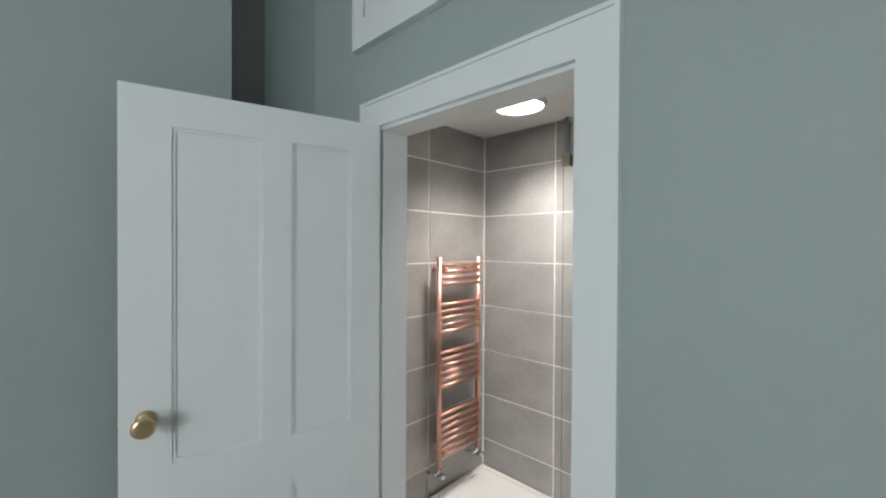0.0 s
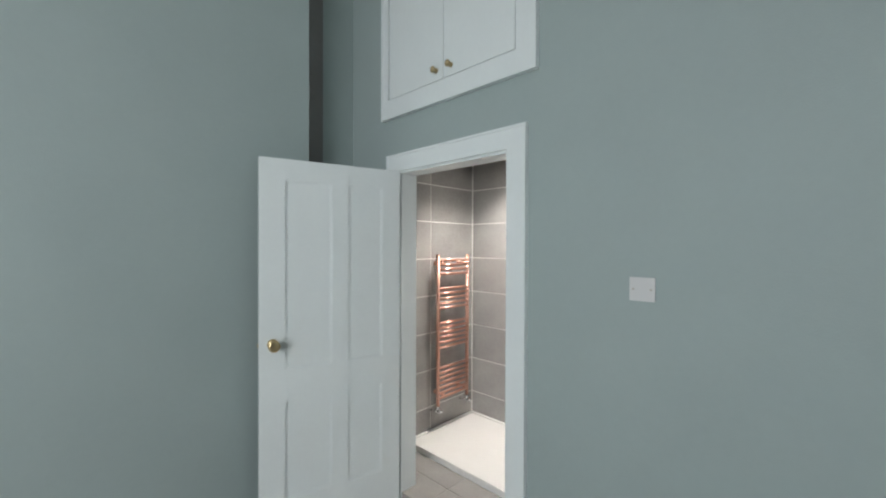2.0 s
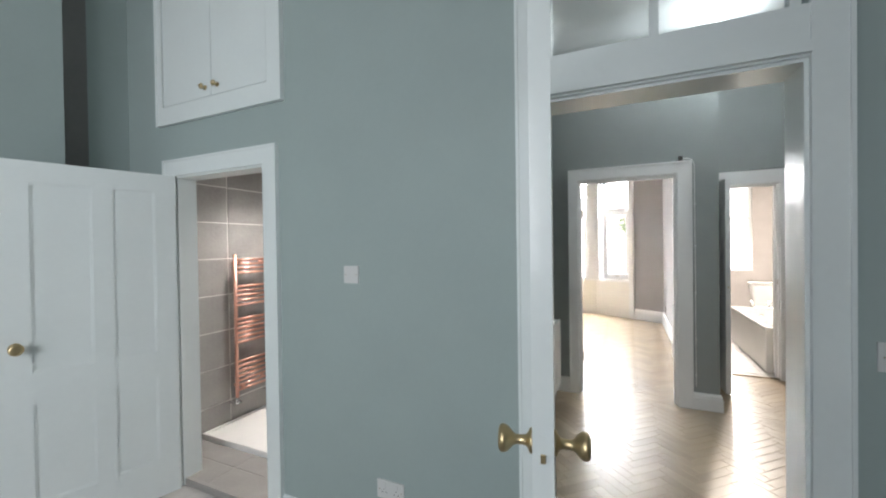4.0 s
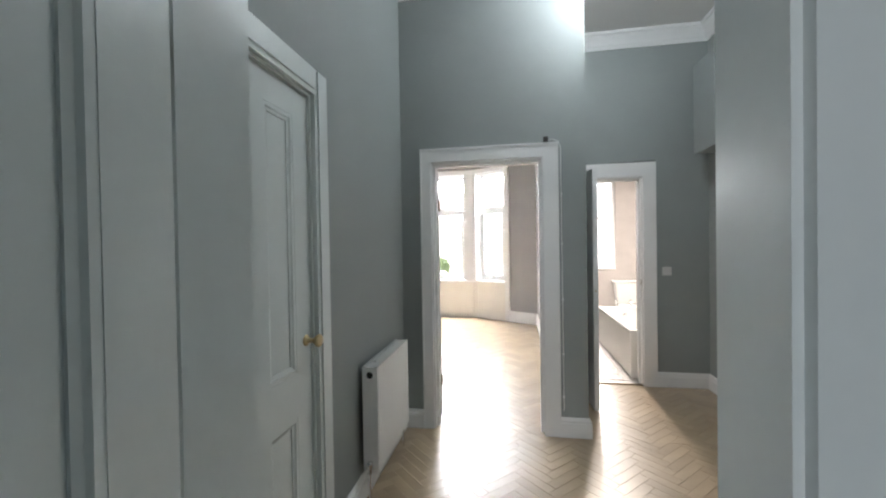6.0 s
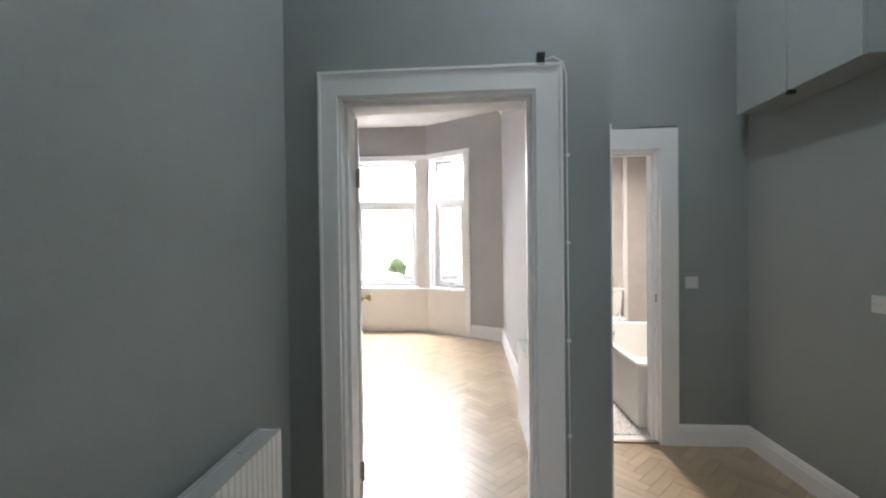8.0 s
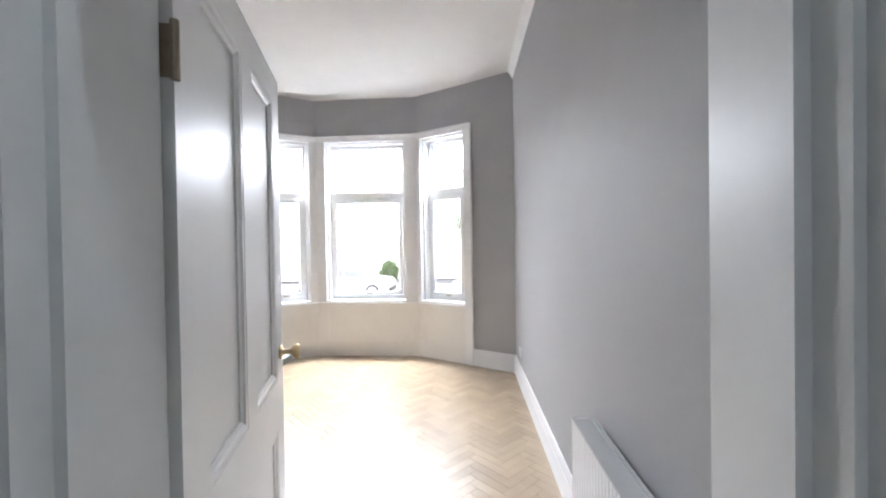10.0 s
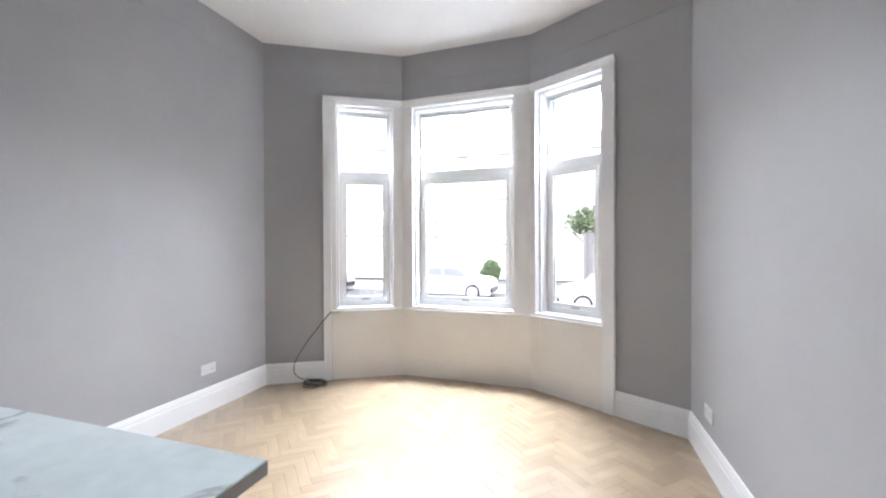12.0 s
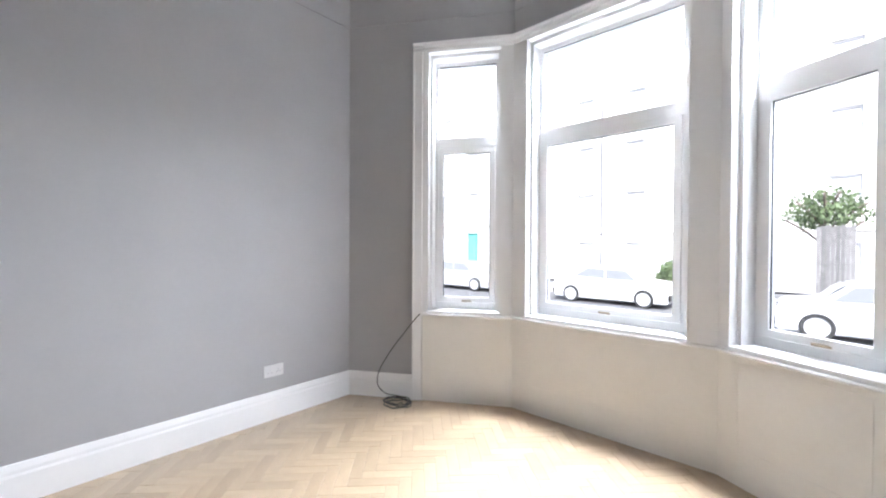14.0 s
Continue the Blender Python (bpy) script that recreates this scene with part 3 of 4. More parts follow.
part("fanlight_pane", B((4.605, 4.609, 3.30, 4.03, 2.33, 2.92)), DARKGLASS, d6["ob"], "dark fanlight glass")
part("rim_lock", B((4.535, 4.585, 3.94, 4.05, 1.325, 1.425), bevel=0.004), DARK, d6["ob"], "black rim lock")
part("lock_knob", lathe([(0, 0), (0.008, 0), (0.008, 0.03), (0.022, 0.04), (0.024, 0.058), (0.014, 0.07), (0, 0.072)], 20, pose(4.535, 3.958, 1.352, 0, -90, 0)), mat("dull_steel", (0.30, 0.29, 0.28), 0.4, 1.0), d6["ob"], "steel lock knob", True)
part("mortice_cover", B((4.55, 4.585, 3.98, 4.05, 1.12, 1.19), bevel=0.004), DARK, d6["ob"], "black lock cover")
part("lock_lever", B((4.538, 4.55, 3.96, 4.04, 1.115, 1.135), bevel=0.003), DARK, d6["ob"])
part("letter_plate", B((4.579, 4.585, 3.47, 3.74, 1.315, 1.41), bevel=0.002), mat("aged_cream_enamel", (0.50, 0.47, 0.38), 0.4), d6["ob"], "cream painted letter plate")
part("alarm_sticker", B((4.566, 4.568, 4.19, 4.225, 1.50, 1.56)), mat("green_label", (0.25, 0.36, 0.31), 0.5), d6["ob"], "small green sticker")
part("bell_cable", tube([(4.562, 3.03, 2.9), (4.562, 3.03, 1.85), (4.558, 3.032, 1.74), (4.545, 3.07, 1.66), (4.545, 3.07, 1.58), (4.560, 3.035, 1.52), (4.562, 3.03, 1.40), (4.562, 3.03, 0.2)], 0.003, 6), UPVC, d6["ob"], "thin white bell cable", True)

# ---- switches and sockets ----


def plate(m, w, h, label, toggles=1, socket=False, group="wall plates"):
    """A wall plate facing +y of its own frame, centred."""
    t = thing("wall_socket" if socket else "light_switch", m, label, "socket" if socket else "switch", group)
    part("plate", B((-w / 2, w / 2, 0, 0.009, -h / 2, h / 2), bevel=0.002), PLATE, t)
    for i in range(toggles):
        cx = (i - (toggles - 1) / 2) * (w / max(toggles, 1)) * 0.9
        part("rocker", B((cx - 0.009, cx + 0.009, 0.009, 0.0125, -0.013 + (0.02 if socket else 0), 0.013 + (0.02 if socket else 0)), bevel=0.0015), PLATE, t)
        if socket:
            for dx, dz, ww, hh in ((0, 0.006, 0.004, 0.009), (-0.011, -0.012, 0.007, 0.003), (0.011, -0.012, 0.007, 0.003)):
                part("pin_hole", B((cx + dx - ww / 2, cx + dx + ww / 2, 0.0088, 0.0095, dz - hh / 2, dz + hh / 2)), DARK, t)
    for sx in (-1, 1):
        part("screw", lathe([(0, 0.0), (0.0032, 0.0), (0.0028, 0.0012), (0, 0.0014)], 10, pose(sx * (w / 2 - 0.013), 0.009, 0, -90, 0, 0)), STEEL, t)
    return t


plate(pose(1.235, WALL_A, 1.386, 0, 0, 180), 0.086, 0.086, "square white blank cover plate on the sage bedroom wall", 0)
plate(pose(3.167, WALL_A, 1.182, 0, 0, 180), 0.086, 0.086, "square white light switch beside the open bedroom door", 1)
plate(pose(1.443, WALL_A, 0.368, 0, 0, 180), 0.146, 0.086, "white double socket low on the sage bedroom wall", 2, True)
plate(pose(4.205, 5.5, 1.185, 0, 0, 180), 0.086, 0.086, "white light switch beside the bathroom door", 1)
plate(pose(4.6, 4.575, 1.165, 0, 0, 90), 0.086, 0.086, "white light switch by the front door", 1)
plate(pose(-0.72, 7.815, 0.362, 0, 0, -90), 0.146, 0.086, "white double socket above the skirting in the bay room", 2, True)
plate(pose(3.09, 8.09, 0.345, 0, 0, 90), 0.146, 0.086, "white double socket near the bay window", 2, True)

# ---- overhead cupboard in the bedroom ----
oc = thing("overhead_cupboard", pose(0, 0, 0), "white painted twin-door cupboard high above the shower room door", "cupboard")
part("frame", B((-0.285, -0.225, WALL_A - 0.022, WALL_A, 2.310, 3.34), (0.70, 0.808, WALL_A - 0.022, WALL_A, 2.310, 3.34), (-0.225, 0.70, WALL_A - 0.022, WALL_A, 2.310, 2.425), (-0.225, 0.70, WALL_A - 0.022, WALL_A, 3.25, 3.34)), GLOSS, oc)
part("frame_bead", B((-0.285, -0.272, WALL_A - 0.030, WALL_A - 0.022, 2.310, 3.34), (0.795, 0.808, WALL_A - 0.030, WALL_A - 0.022, 2.310, 3.34), (-0.272, 0.795, WALL_A - 0.030, WALL_A - 0.022, 2.310, 2.323)), GLOSS, oc)
for xa, xb, kx in ((-0.217, 0.239, 0.188), (0.243, 0.692, 0.296)):
    dd = part("door", B((xa, xb, WALL_A - 0.016, WALL_A - 0.001, 2.431, 3.244)), GLOSS, oc)
    part("knob", lathe([(0, 0), (0.014, 0), (0.014, 0.003), (0.006, 0.006), (0.006, 0.016), (0.015, 0.022), (0.017, 0.03), (0.010, 0.037), (0, 0.038)], 20, pose(kx, WALL_A - 0.016, 2.485, 90, 0, 0)), BRASS, dd, "small brass cupboard knob", True)

# ---- wall cabinets in the hall ----
for i, (ya, yb) in enumerate(((4.42, 4.843), (4.847, 5.26))):
    wc = thing("wall_cabinet", pose(0, 0, 0), "sage painted flat-door wall cabinet high in the hall" + (" next the entrance" if i == 0 else " by the corner"), "cabinet", "hall wall cabinets")
    part("carcass", B((4.386, 4.6, ya, yb, 2.318, 3.135)), HALLP, wc)
    part("door", B((4.368, 4.384, ya + 0.002, yb - 0.002, 2.312, 3.14), bevel=0.001), HALLP, wc)
    if i == 0:
        part("catch", B((4.36, 4.40, yb - 0.02, yb + 0.002, 2.288, 2.312), bevel=0.003), DARK, wc, "small black door catch")

# ---- entry phone ----
ph = thing("entry_phone", pose(4.6, 4.338, 1.62), "cream wall entry phone with a dark curled cord", "telephone")
part("base", B((-0.020, 0, -0.038, 0.038, -0.105, 0.105), bevel=0.006), PLATE, ph)
for z in (-0.085, 0.060):
    part("cradle", B((-0.034, -0.018, -0.020, 0.020, z, z + 0.025), bevel=0.004), PLATE, ph)
hs = lathe([(0, -0.118), (0.006, -0.116), (0.012, -0.09), (0.0155, -0.04), (0.0165, 0.0), (0.0155, 0.04), (0.012, 0.09), (0.006, 0.116), (0, 0.118)], 16, pose(-0.048, 0, 0) @ Matrix.Diagonal((1.15, 0.85, 1, 1)))
part("handset", hs, mat("olive_plastic", (0.10, 0.09, 0.045), 0.4), ph, "yellowed tapering handset", True)
loop = [(-0.045, 0.024, -0.105), (-0.045, 0.028, -0.14), (-0.044, 0.026, -0.175), (-0.043, 0.014, -0.197), (-0.043, -0.004, -0.202), (-0.043, -0.022, -0.192), (-0.043, -0.030, -0.165), (-0.043, -0.024, -0.135), (-0.044, -0.004, -0.118)]
part("cord", tube(loop, 0.0068), BLACK, ph, "dark curled cord", True)

# ---- radiators ----


def radiator(m, W, H, D, label):
    """A panel radiator: x along the wall from 0 to W, wall at y 0, front at y D, bottom at z 0."""
    r = thing("radiator", m, label, "radiator", "panel radiators")
    bm = bmesh.new()
    n = int(W / 0.033)
    step = (W - 0.02) / n
    pts = [(0.0, D), (0.0, D - 0.012)]
    top = []
    for i in range(n):
        x = 0.01 + i * step
        top += [(x, D), (x + step * 0.62, D), (x + step * 0.70, D - 0.005), (x + step * 0.92, D - 0.005)]
    outline = [(0, D - 0.012), (W, D - 0.012), (W, D)] + [p for p in reversed(top)] + [(0, D)]
    prism(bm, outline, 0.0, H)
    part("front_panel", bm, UPVC, r)
    part("back_panel", B((0, W, 0.03, 0.042, 0, H)), UPVC, r)
    part("side_panel", B((-0.003, 0, 0.028, D, 0.01, H)), UPVC, r)
    part("side_panel", B((W, W + 0.003, 0.028, D, 0.01, H)), UPVC, r)
    part("top_grille", B((0, W, 0.03, 0.044, H, H + 0.005), (0, W, D - 0.016, D, H, H + 0.005), (0, W, 0.044, D - 0.016, H - 0.006, H - 0.003), (W * 0.22, W * 0.22 + 0.02, 0.05, 0.07, H - 0.003, H), (W * 0.78, W * 0.78 + 0.02, 0.05, 0.07, H - 0.003, H)), GRILLE, r, "grey recessed top grille")
    for bx in (W * 0.2, W * 0.8):
        part("bracket", B((bx, bx + 0.03, 0, 0.03, 0.1, H - 0.1)), UPVC, r)
    part("air_vent", lathe([(0, 0), (0.019, 0), (0.019, 0.003), (0.009, 0.004), (0.007, 0.008), (0, 0.009)], 16, pose(W + 0.003, D * 0.62, H - 0.045, 0, 90, 0)), DARK, r, "dark bleed valve", True)
    for x in (-0.02, W + 0.02):
        part("valve", lathe([(0, -0.03), (0.012, -0.03), (0.012, 0.0), (0.018, 0.002), (0.018, 0.035), (0.012, 0.04), (0, 0.04)], 16, pose(x, D * 0.6, 0.03)), CHROME, r, "chrome radiator valve", True)
        part("pipe", tube([(x, D * 0.6, 0.0), (x, D * 0.6, -m.translation.z)], 0.0075), CHROME, r)
    return r


radiator(pose(1.765, 3.95, 0.19, 0, 0, -90), 0.66, 0.605, 0.12, "white ribbed panel radiator on the hall wall below the paint line")
radiator(pose(3.09, 4.74, 0.14, 0, 0, 90), 0.87, 0.60, 0.125, "white ribbed panel radiator on the bay room wall")

# ---- bay window ----
GROUND = -0.80
for i, (a, b, w0, w1) in enumerate(FACETS):
    fm = facet_frame(a, b)
    L = (b - a).length
    win = new(f"window_{i + 1}")
    win.matrix_basis = fm
    tagged(win, "white plastic casement window with a fixed top light in the bay", "window", kind="structure")
    Y0, Y1 = 0.16, 0.215
    F, FR = 0.055, (0.055, 0.070, 0.100)[i]
    za, zb = SILL_Z + 0.03, HEAD_Z - 0.006
    part("window_frame", B((w0, w0 + F, Y0, Y1, za, zb), (w1 - FR, w1, Y0, Y1, za, zb), (w0 + F, w1 - FR, Y0, Y1, za, za + F), (w0 + F, w1 - FR, Y0, Y1, zb - F, zb), (w0 + F, w1 - FR, Y0, Y1, 2.15, 2.232)), UPVC, win)
    s0, s1, g = w0 + F, w1 - FR, 0.046
    part("sash", B((s0 + 0.004, s0 + g, Y0 - 0.012, Y1 - 0.015, za + F + 0.004, 2.146), (s1 - g, s1 - 0.004, Y0 - 0.012, Y1 - 0.015, za + F + 0.004, 2.146), (s0 + g, s1 - g, Y0 - 0.012, Y1 - 0.015, za + F + 0.004, za + F + g), (s0 + g, s1 - g, Y0 - 0.012, Y1 - 0.015, 2.146 - g, 2.146)), UPVC, win)
    part("gasket", B((s0 + g, s0 + g + 0.004, Y0 + 0.004, Y0 + 0.012, za + F + g, 2.146 - g), (s1 - g - 0.004, s1 - g, Y0 + 0.004, Y0 + 0.012, za + F + g, 2.146 - g), (s0 + g, s1 - g, Y0 + 0.004, Y0 + 0.012, 2.142 - g, 2.146 - g), (s0, s1, Y0 + 0.004, Y0 + 0.012, zb - F - 0.004, zb - F)), BLACK, win)
    for z0, z1, x0, x1 in ((za + F + g, 2.146 - g, s0 + g, s1 - g), (2.232, zb - F, s0, s1)):
        p = part("pane", B((x0, x1, Y0 + 0.014, Y0 + 0.018, z0, z1)), GLASS, win, "clear window glass")
        p.visible_shadow = False
    c = (w0 + w1) / 2
    part("window_handle", B((c - 0.035, c + 0.035, Y0 - 0.024, Y0 - 0.012, za + F + 0.008, za + F + 0.022), (c - 0.012, c + 0.05, Y0 - 0.036, Y0 - 0.024, za + F + 0.010, za + F + 0.020), bevel=0.002), STEEL, win, "grey window latch")
    part("window_sill", B((w0, w1, -0.02, Y0, SILL_Z, SILL_Z + 0.03), bevel=0.003), WHITE, win)
    part("reveal", B((w0, w0 + 0.006, -0.015, Y0, SILL_Z + 0.03, HEAD_Z), (w1 - 0.006, w1, -0.015, Y0, SILL_Z + 0.03, HEAD_Z), (w0 + 0.006, w1 - 0.006, -0.015, Y0, HEAD_Z - 0.006, HEAD_Z)), WHITE, win)
    part("window_bead", B((w0 + 0.006, w0 + 0.028, 0.05, Y0, SILL_Z + 0.03, HEAD_Z - 0.006), (w1 - 0.028, w1 - 0.006, 0.05, Y0, SILL_Z + 0.03, HEAD_Z - 0.006), (w0 + 0.028, w1 - 0.028, 0.05, Y0, HEAD_Z - 0.03, HEAD_Z - 0.006)), WHITE, win)

U0, U2 = (P1 - P0).normalized(), (P3 - P2).normalized()
TL, TR = P0 + U0 * 0.579, P2 + U2 * 0.84
IN = [TL + U0 * 0.085, P1, P2, TR - U2 * 0.10]
structure("bay_panelling", sweep([(0, 0), (0, 0.715), (0.012, 0.715), (0.012, 0)], IN[::-1]), CREAM)
structure("bay_window_board", sweep([(0.0, 0.716), (0.030, 0.716), (0.034, 0.724), (0.030, 0.732), (0.0, 0.734)], IN[::-1]), WHITE)
HEAD = [(0.0, HEAD_Z), (0.016, HEAD_Z), (0.020, 2.935), (0.028, 2.94), (0.028, 2.965), (0.040, 2.975), (0.040, 2.985), (0.0, 2.985)]
structure("trim_bay_head", sweep(HEAD, [TR, P2, P1, TL]), WHITE)
structure("trim_bay_side", B((0.579, 0.660, -0.028, 0, 0, HEAD_Z), (0.579, 0.594, -0.036, -0.028, 0, HEAD_Z), bevel=0.002, m=facet_frame(P0, P1)), WHITE)
structure("trim_bay_side.001", B((0.74, 0.84, -0.028, 0, 0, HEAD_Z), (0.825, 0.84, -0.036, -0.028, 0, HEAD_Z), bevel=0.002, m=facet_frame(P2, P3)), WHITE)
for i, (a, b, s0, s1) in enumerate(((P0, P1, 1.312, None), (P1, P2, 0, 0.118), (P1, P2, 1.224, None), (P2, P3, 0, 0.058), (P0, P1, 0.660, 0.706), (P2, P3, 0.732, 0.740))):
    s1 = s1 or (b - a).length
    structure("trim_mullion", B((s0, s1, -0.012, 0.0, SILL_Z + 0.01, HEAD_Z), m=facet_frame(a, b)), WHITE)
for a, b, s0, s1 in ((P0, P1, 0.75, 1.30), (P1, P2, 0.14, 1.24), (P2, P3, 0.10, 0.66)):
    bm = B((s0, s0 + 0.012, -0.0145, -0.012, 0.20, 0.68), (s1 - 0.012, s1, -0.0145, -0.012, 0.20, 0.68), (s0 + 0.012, s1 - 0.012, -0.0145, -0.012, 0.20, 0.212), (s0 + 0.012, s1 - 0.012, -0.0145, -0.012, 0.668, 0.68), m=facet_frame(a, b))
    structure("bay_panel_bead", bm, CREAM)

# ---- cable coil ----
cb = thing("cable_coil", pose(-0.208, 8.60, 0.0), "coiled black cable lying on the oak floor by the bay window", "cable")
pts = []
for k in range(150):
    a = k * 2 * math.pi / 30
    r = 0.10 + 0.022 * math.sin(k * 0.37) + 0.008 * math.sin(k * 1.1)
    pts.append((r * math.cos(a), r * math.sin(a) * 0.85, 0.010 + 0.007 * (k / 30) + 0.003 * math.sin(k * 0.9)))
part("coil", tube(pts, 0.0045, 7), BLACK, cb, smooth=True)
end = [Vector(q) for q in ((0.10, 0.0, 0.012), (0.02, 0.085, 0.03), (-0.08, 0.08, 0.035), (-0.17, 0.02, 0.05), (-0.235, -0.015, 0.12), (-0.22, -0.01, 0.24), (-0.12, 0.03, 0.42), (0.0, 0.095, 0.60), (0.075, 0.125, 0.70), (0.115, 0.140, 0.745))]
sm = []
for i in range(len(end) - 1):
    p0, p1, p2, p3 = end[max(i - 1, 0)], end[i], end[i + 1], end[min(i + 2, len(end) - 1)]
    for k in range(6):
        t = k / 6
        sm.append(0.5 * ((2 * p1) + (p2 - p0) * t + (2 * p0 - 5 * p1 + 4 * p2 - p3) * t * t + (3 * p1 - p0 - 3 * p2 + p3) * t ** 3))
part("tail", tube(sm, 0.004, 7), BLACK, cb, smooth=True)

# ---- worktop behind the door ----
wt = thing("worktop", pose(0, 0, 0), "pale blue-grey veined stone worktop on a grey base cabinet", "worktop")
part("slab", B((-0.70, 1.59, 5.33, 5.94, 0.926, 0.93)), MARBLE, wt, "pale veined stone top")
part("edge_strip", B((-0.70, 1.59, 5.33, 5.94, 0.896, 0.926)), STONE_EDGE, wt, "grey stone edge")
for xa in (-0.70, 0.02, 0.74):
    kc = thing("base_cabinet", pose(0, 0, 0), "plain grey kitchen base cabinet under the stone worktop", "cabinet", "kitchen base cabinets")
    part("carcass", B((xa, xa + 0.715, 5.39, 5.85, 0.10, 0.896)), TAUPE, kc)
    part("plinth", B((xa, xa + 0.715, 5.45, 5.79, 0.0, 0.10)), DARK, kc)
    part("door", B((xa + 0.003, xa + 0.712, 5.852, 5.87, 0.11, 0.89), bevel=0.002), TAUPE, kc)

# ---- shower room ----

def tiles(name, parent, spans_u, spans_v, place, material, gap=0.007, t=0.0022):
    made = {}
    for a, b in spans_u:
        for lo, hi in spans_v:
            w, h = round(b - a - gap, 4), round(hi - lo - gap, 4)
            if w < 0.01 or h < 0.01:
                continue
            key = (w, h)
            if key not in made:
                bm = B((0, w, -t, 0, 0, h))
                made[key] = mesh_of(bm, name)
                made[key].materials.append(material)
            ob = new(name, made[key])
            ob.parent = parent
            ob.matrix_basis = place(a + gap / 2, lo + gap / 2)


ROWS_Z = [(0.06, 0.262)] + [(0.262 + 0.2935 * k, 0.262 + 0.2935 * (k + 1)) for k in range(6)] + [(2.023, 2.25)]
ww = bpy.data.objects["wall_shower_west"]
wn_ = bpy.data.objects["wall_shower_north"]
tiles("wall_tile", ww, [(1.755, 1.789), (1.789, 2.286), (2.286, 2.795)], [(0.0, 0.262)] + ROWS_Z[1:], lambda u, v: Matrix(((0, -1, 0, -0.54), (1, 0, 0, u), (0, 0, 1, v), (0, 0, 0, 1))), TILE)
tiles("wall_tile", wn_, [(-0.532, -0.025), (-0.025, 0.57), (0.57, 1.165), (1.165, 1.4)], [(0.0, 0.262)] + ROWS_Z[1:], lambda u, v: pose(u, 2.795, v), TILE)
fl = bpy.data.objects["floor_shower"]
tiles("floor_tile", fl, [(-0.532, 0.06), (0.06, 0.66), (0.66, 1.26)], [(1.66, 1.86), (1.86, 2.025)], lambda u, v: Matrix(((1, 0, 0, u), (0, 0, 1, v), (0, -1, 0, 0.046), (0, 0, 0, 1))), FTILE)
structure("corner_sealant", B((-0.5378, -0.530, 2.787, 2.7928, 0.04, SH_CEIL)), GROUT)
tr = thing("shower_tray", pose(0, 0, 0), "white low-profile stone shower tray below grey wall tiles", "shower tray")
part("tray", B((-0.532, 1.39, 2.03, 2.785, 0.040, 0.082), bevel=0.004), TRAY, tr)
part("tray_rim", B((-0.532, 1.39, 2.03, 2.060, 0.082, 0.090), (-0.532, 1.39, 2.755, 2.785, 0.082, 0.090), (-0.532, -0.505, 2.060, 2.755, 0.082, 0.090), bevel=0.003), TRAY, tr)
part("waste_cover", B((0.3, 0.42, 2.40, 2.52, 0.082, 0.087), bevel=0.003), TRAY, tr)
sc = thing("shower_screen", pose(0, 0, 0), "frameless clear glass shower screen standing on the tray", "shower screen")
g = part("glass_panel", B((0.353, 1.38, 2.145, 2.153, 0.082, 1.87)), SHOWERGLASS, sc)
g.visible_shadow = False
part("wall_channel", B((1.38, 1.395, 2.14, 2.158, 0.082, 1.87)), CHROME, sc)

tw = thing("towel_radiator", pose(0, 0, 0), "tall copper ladder towel radiator on the grey tiled wall", "towel radiator")
for y in (2.281, 2.624):
    part("post", tube([(-0.45, y, 0.295), (-0.45, y, 1.470)], 0.0145, 14), COPPER, tw, smooth=True)
bars = [1.426, 1.390, 1.355, 1.319] + [1.204, 1.166, 1.128, 1.090, 1.052] + [0.935, 0.897, 0.859, 0.821, 0.783, 0.745] + [0.586, 0.547, 0.508, 0.469, 0.430, 0.391, 0.353]
for z in bars:
    part("bar", tube([(-0.444, 2.283, z), (-0.444, 2.622, z)], 0.0105, 12), COPPER, tw, smooth=True)
for y in (2.33, 2.59):
    for z in (1.40, 0.375):
        part("bracket", lathe([(0, 0), (0.018, 0), (0.018, 0.012), (0.009, 0.016), (0.009, 0.07), (0.016, 0.075), (0.016, 0.095), (0, 0.097)], 14, pose(-0.532, y, z, 0, 90, 0)), COPPER, tw, "copper wall bracket", True)
for y in (2.281, 2.624):
    part("valve", lathe([(0, -0.055), (0.010, -0.055), (0.010, -0.03), (0.016, -0.028), (0.016, 0.0), (0, 0.0)], 14, pose(-0.45, y, 0.293)), CHROME, tw, "chrome valve", True)
    part("valve_cap", lathe([(0, 0), (0.014, 0), (0.014, 0.035), (0.010, 0.04), (0, 0.04)], 14, pose(-0.445, y, 0.262, 0, 90, 0)), CHROME, tw, smooth=True)
    part("tail_pipe", tube([(-0.45, y, 0.255), (-0.532, y, 0.24)], 0.0075), CHROME, tw, smooth=True)

part("support_post", B((0.359, 0.377, 2.140, 2.158, 1.885, 2.035), bevel=0.002), CHROME, sc)
part("glass_clamp", B((0.350, 0.384, 2.134, 2.164, 1.845, 1.89), bevel=0.003), STEEL, sc, "square metal glass clamp")
part("support_arm", tube([(0.368, 2.149, 2.026), (1.0, 2.795, 2.026)], 0.009, 8), CHROME, sc)
cl = thing("ceiling_light", pose(-0.02, 2.41, SH_CEIL), "round white flush ceiling light, switched on", "ceiling light")
part("rim", lathe([(0.0, 0), (0.135, 0), (0.135, -0.02), (0.125, -0.024), (0.118, -0.02), (0.118, -0.006), (0, -0.006)], 40), UPVC, cl, smooth=True)
part("diffuser", lathe([(0.0, -0.018), (0.117, -0.016), (0.117, -0.0065), (0, -0.0065)], 40), DIFFUSER, cl, "glowing opal diffuser", True)
hl = thing("pendant_holder", pose(3.34, 3.92, HALL_CEIL), "plain white ceiling lamp holder in the hall", "ceiling light")
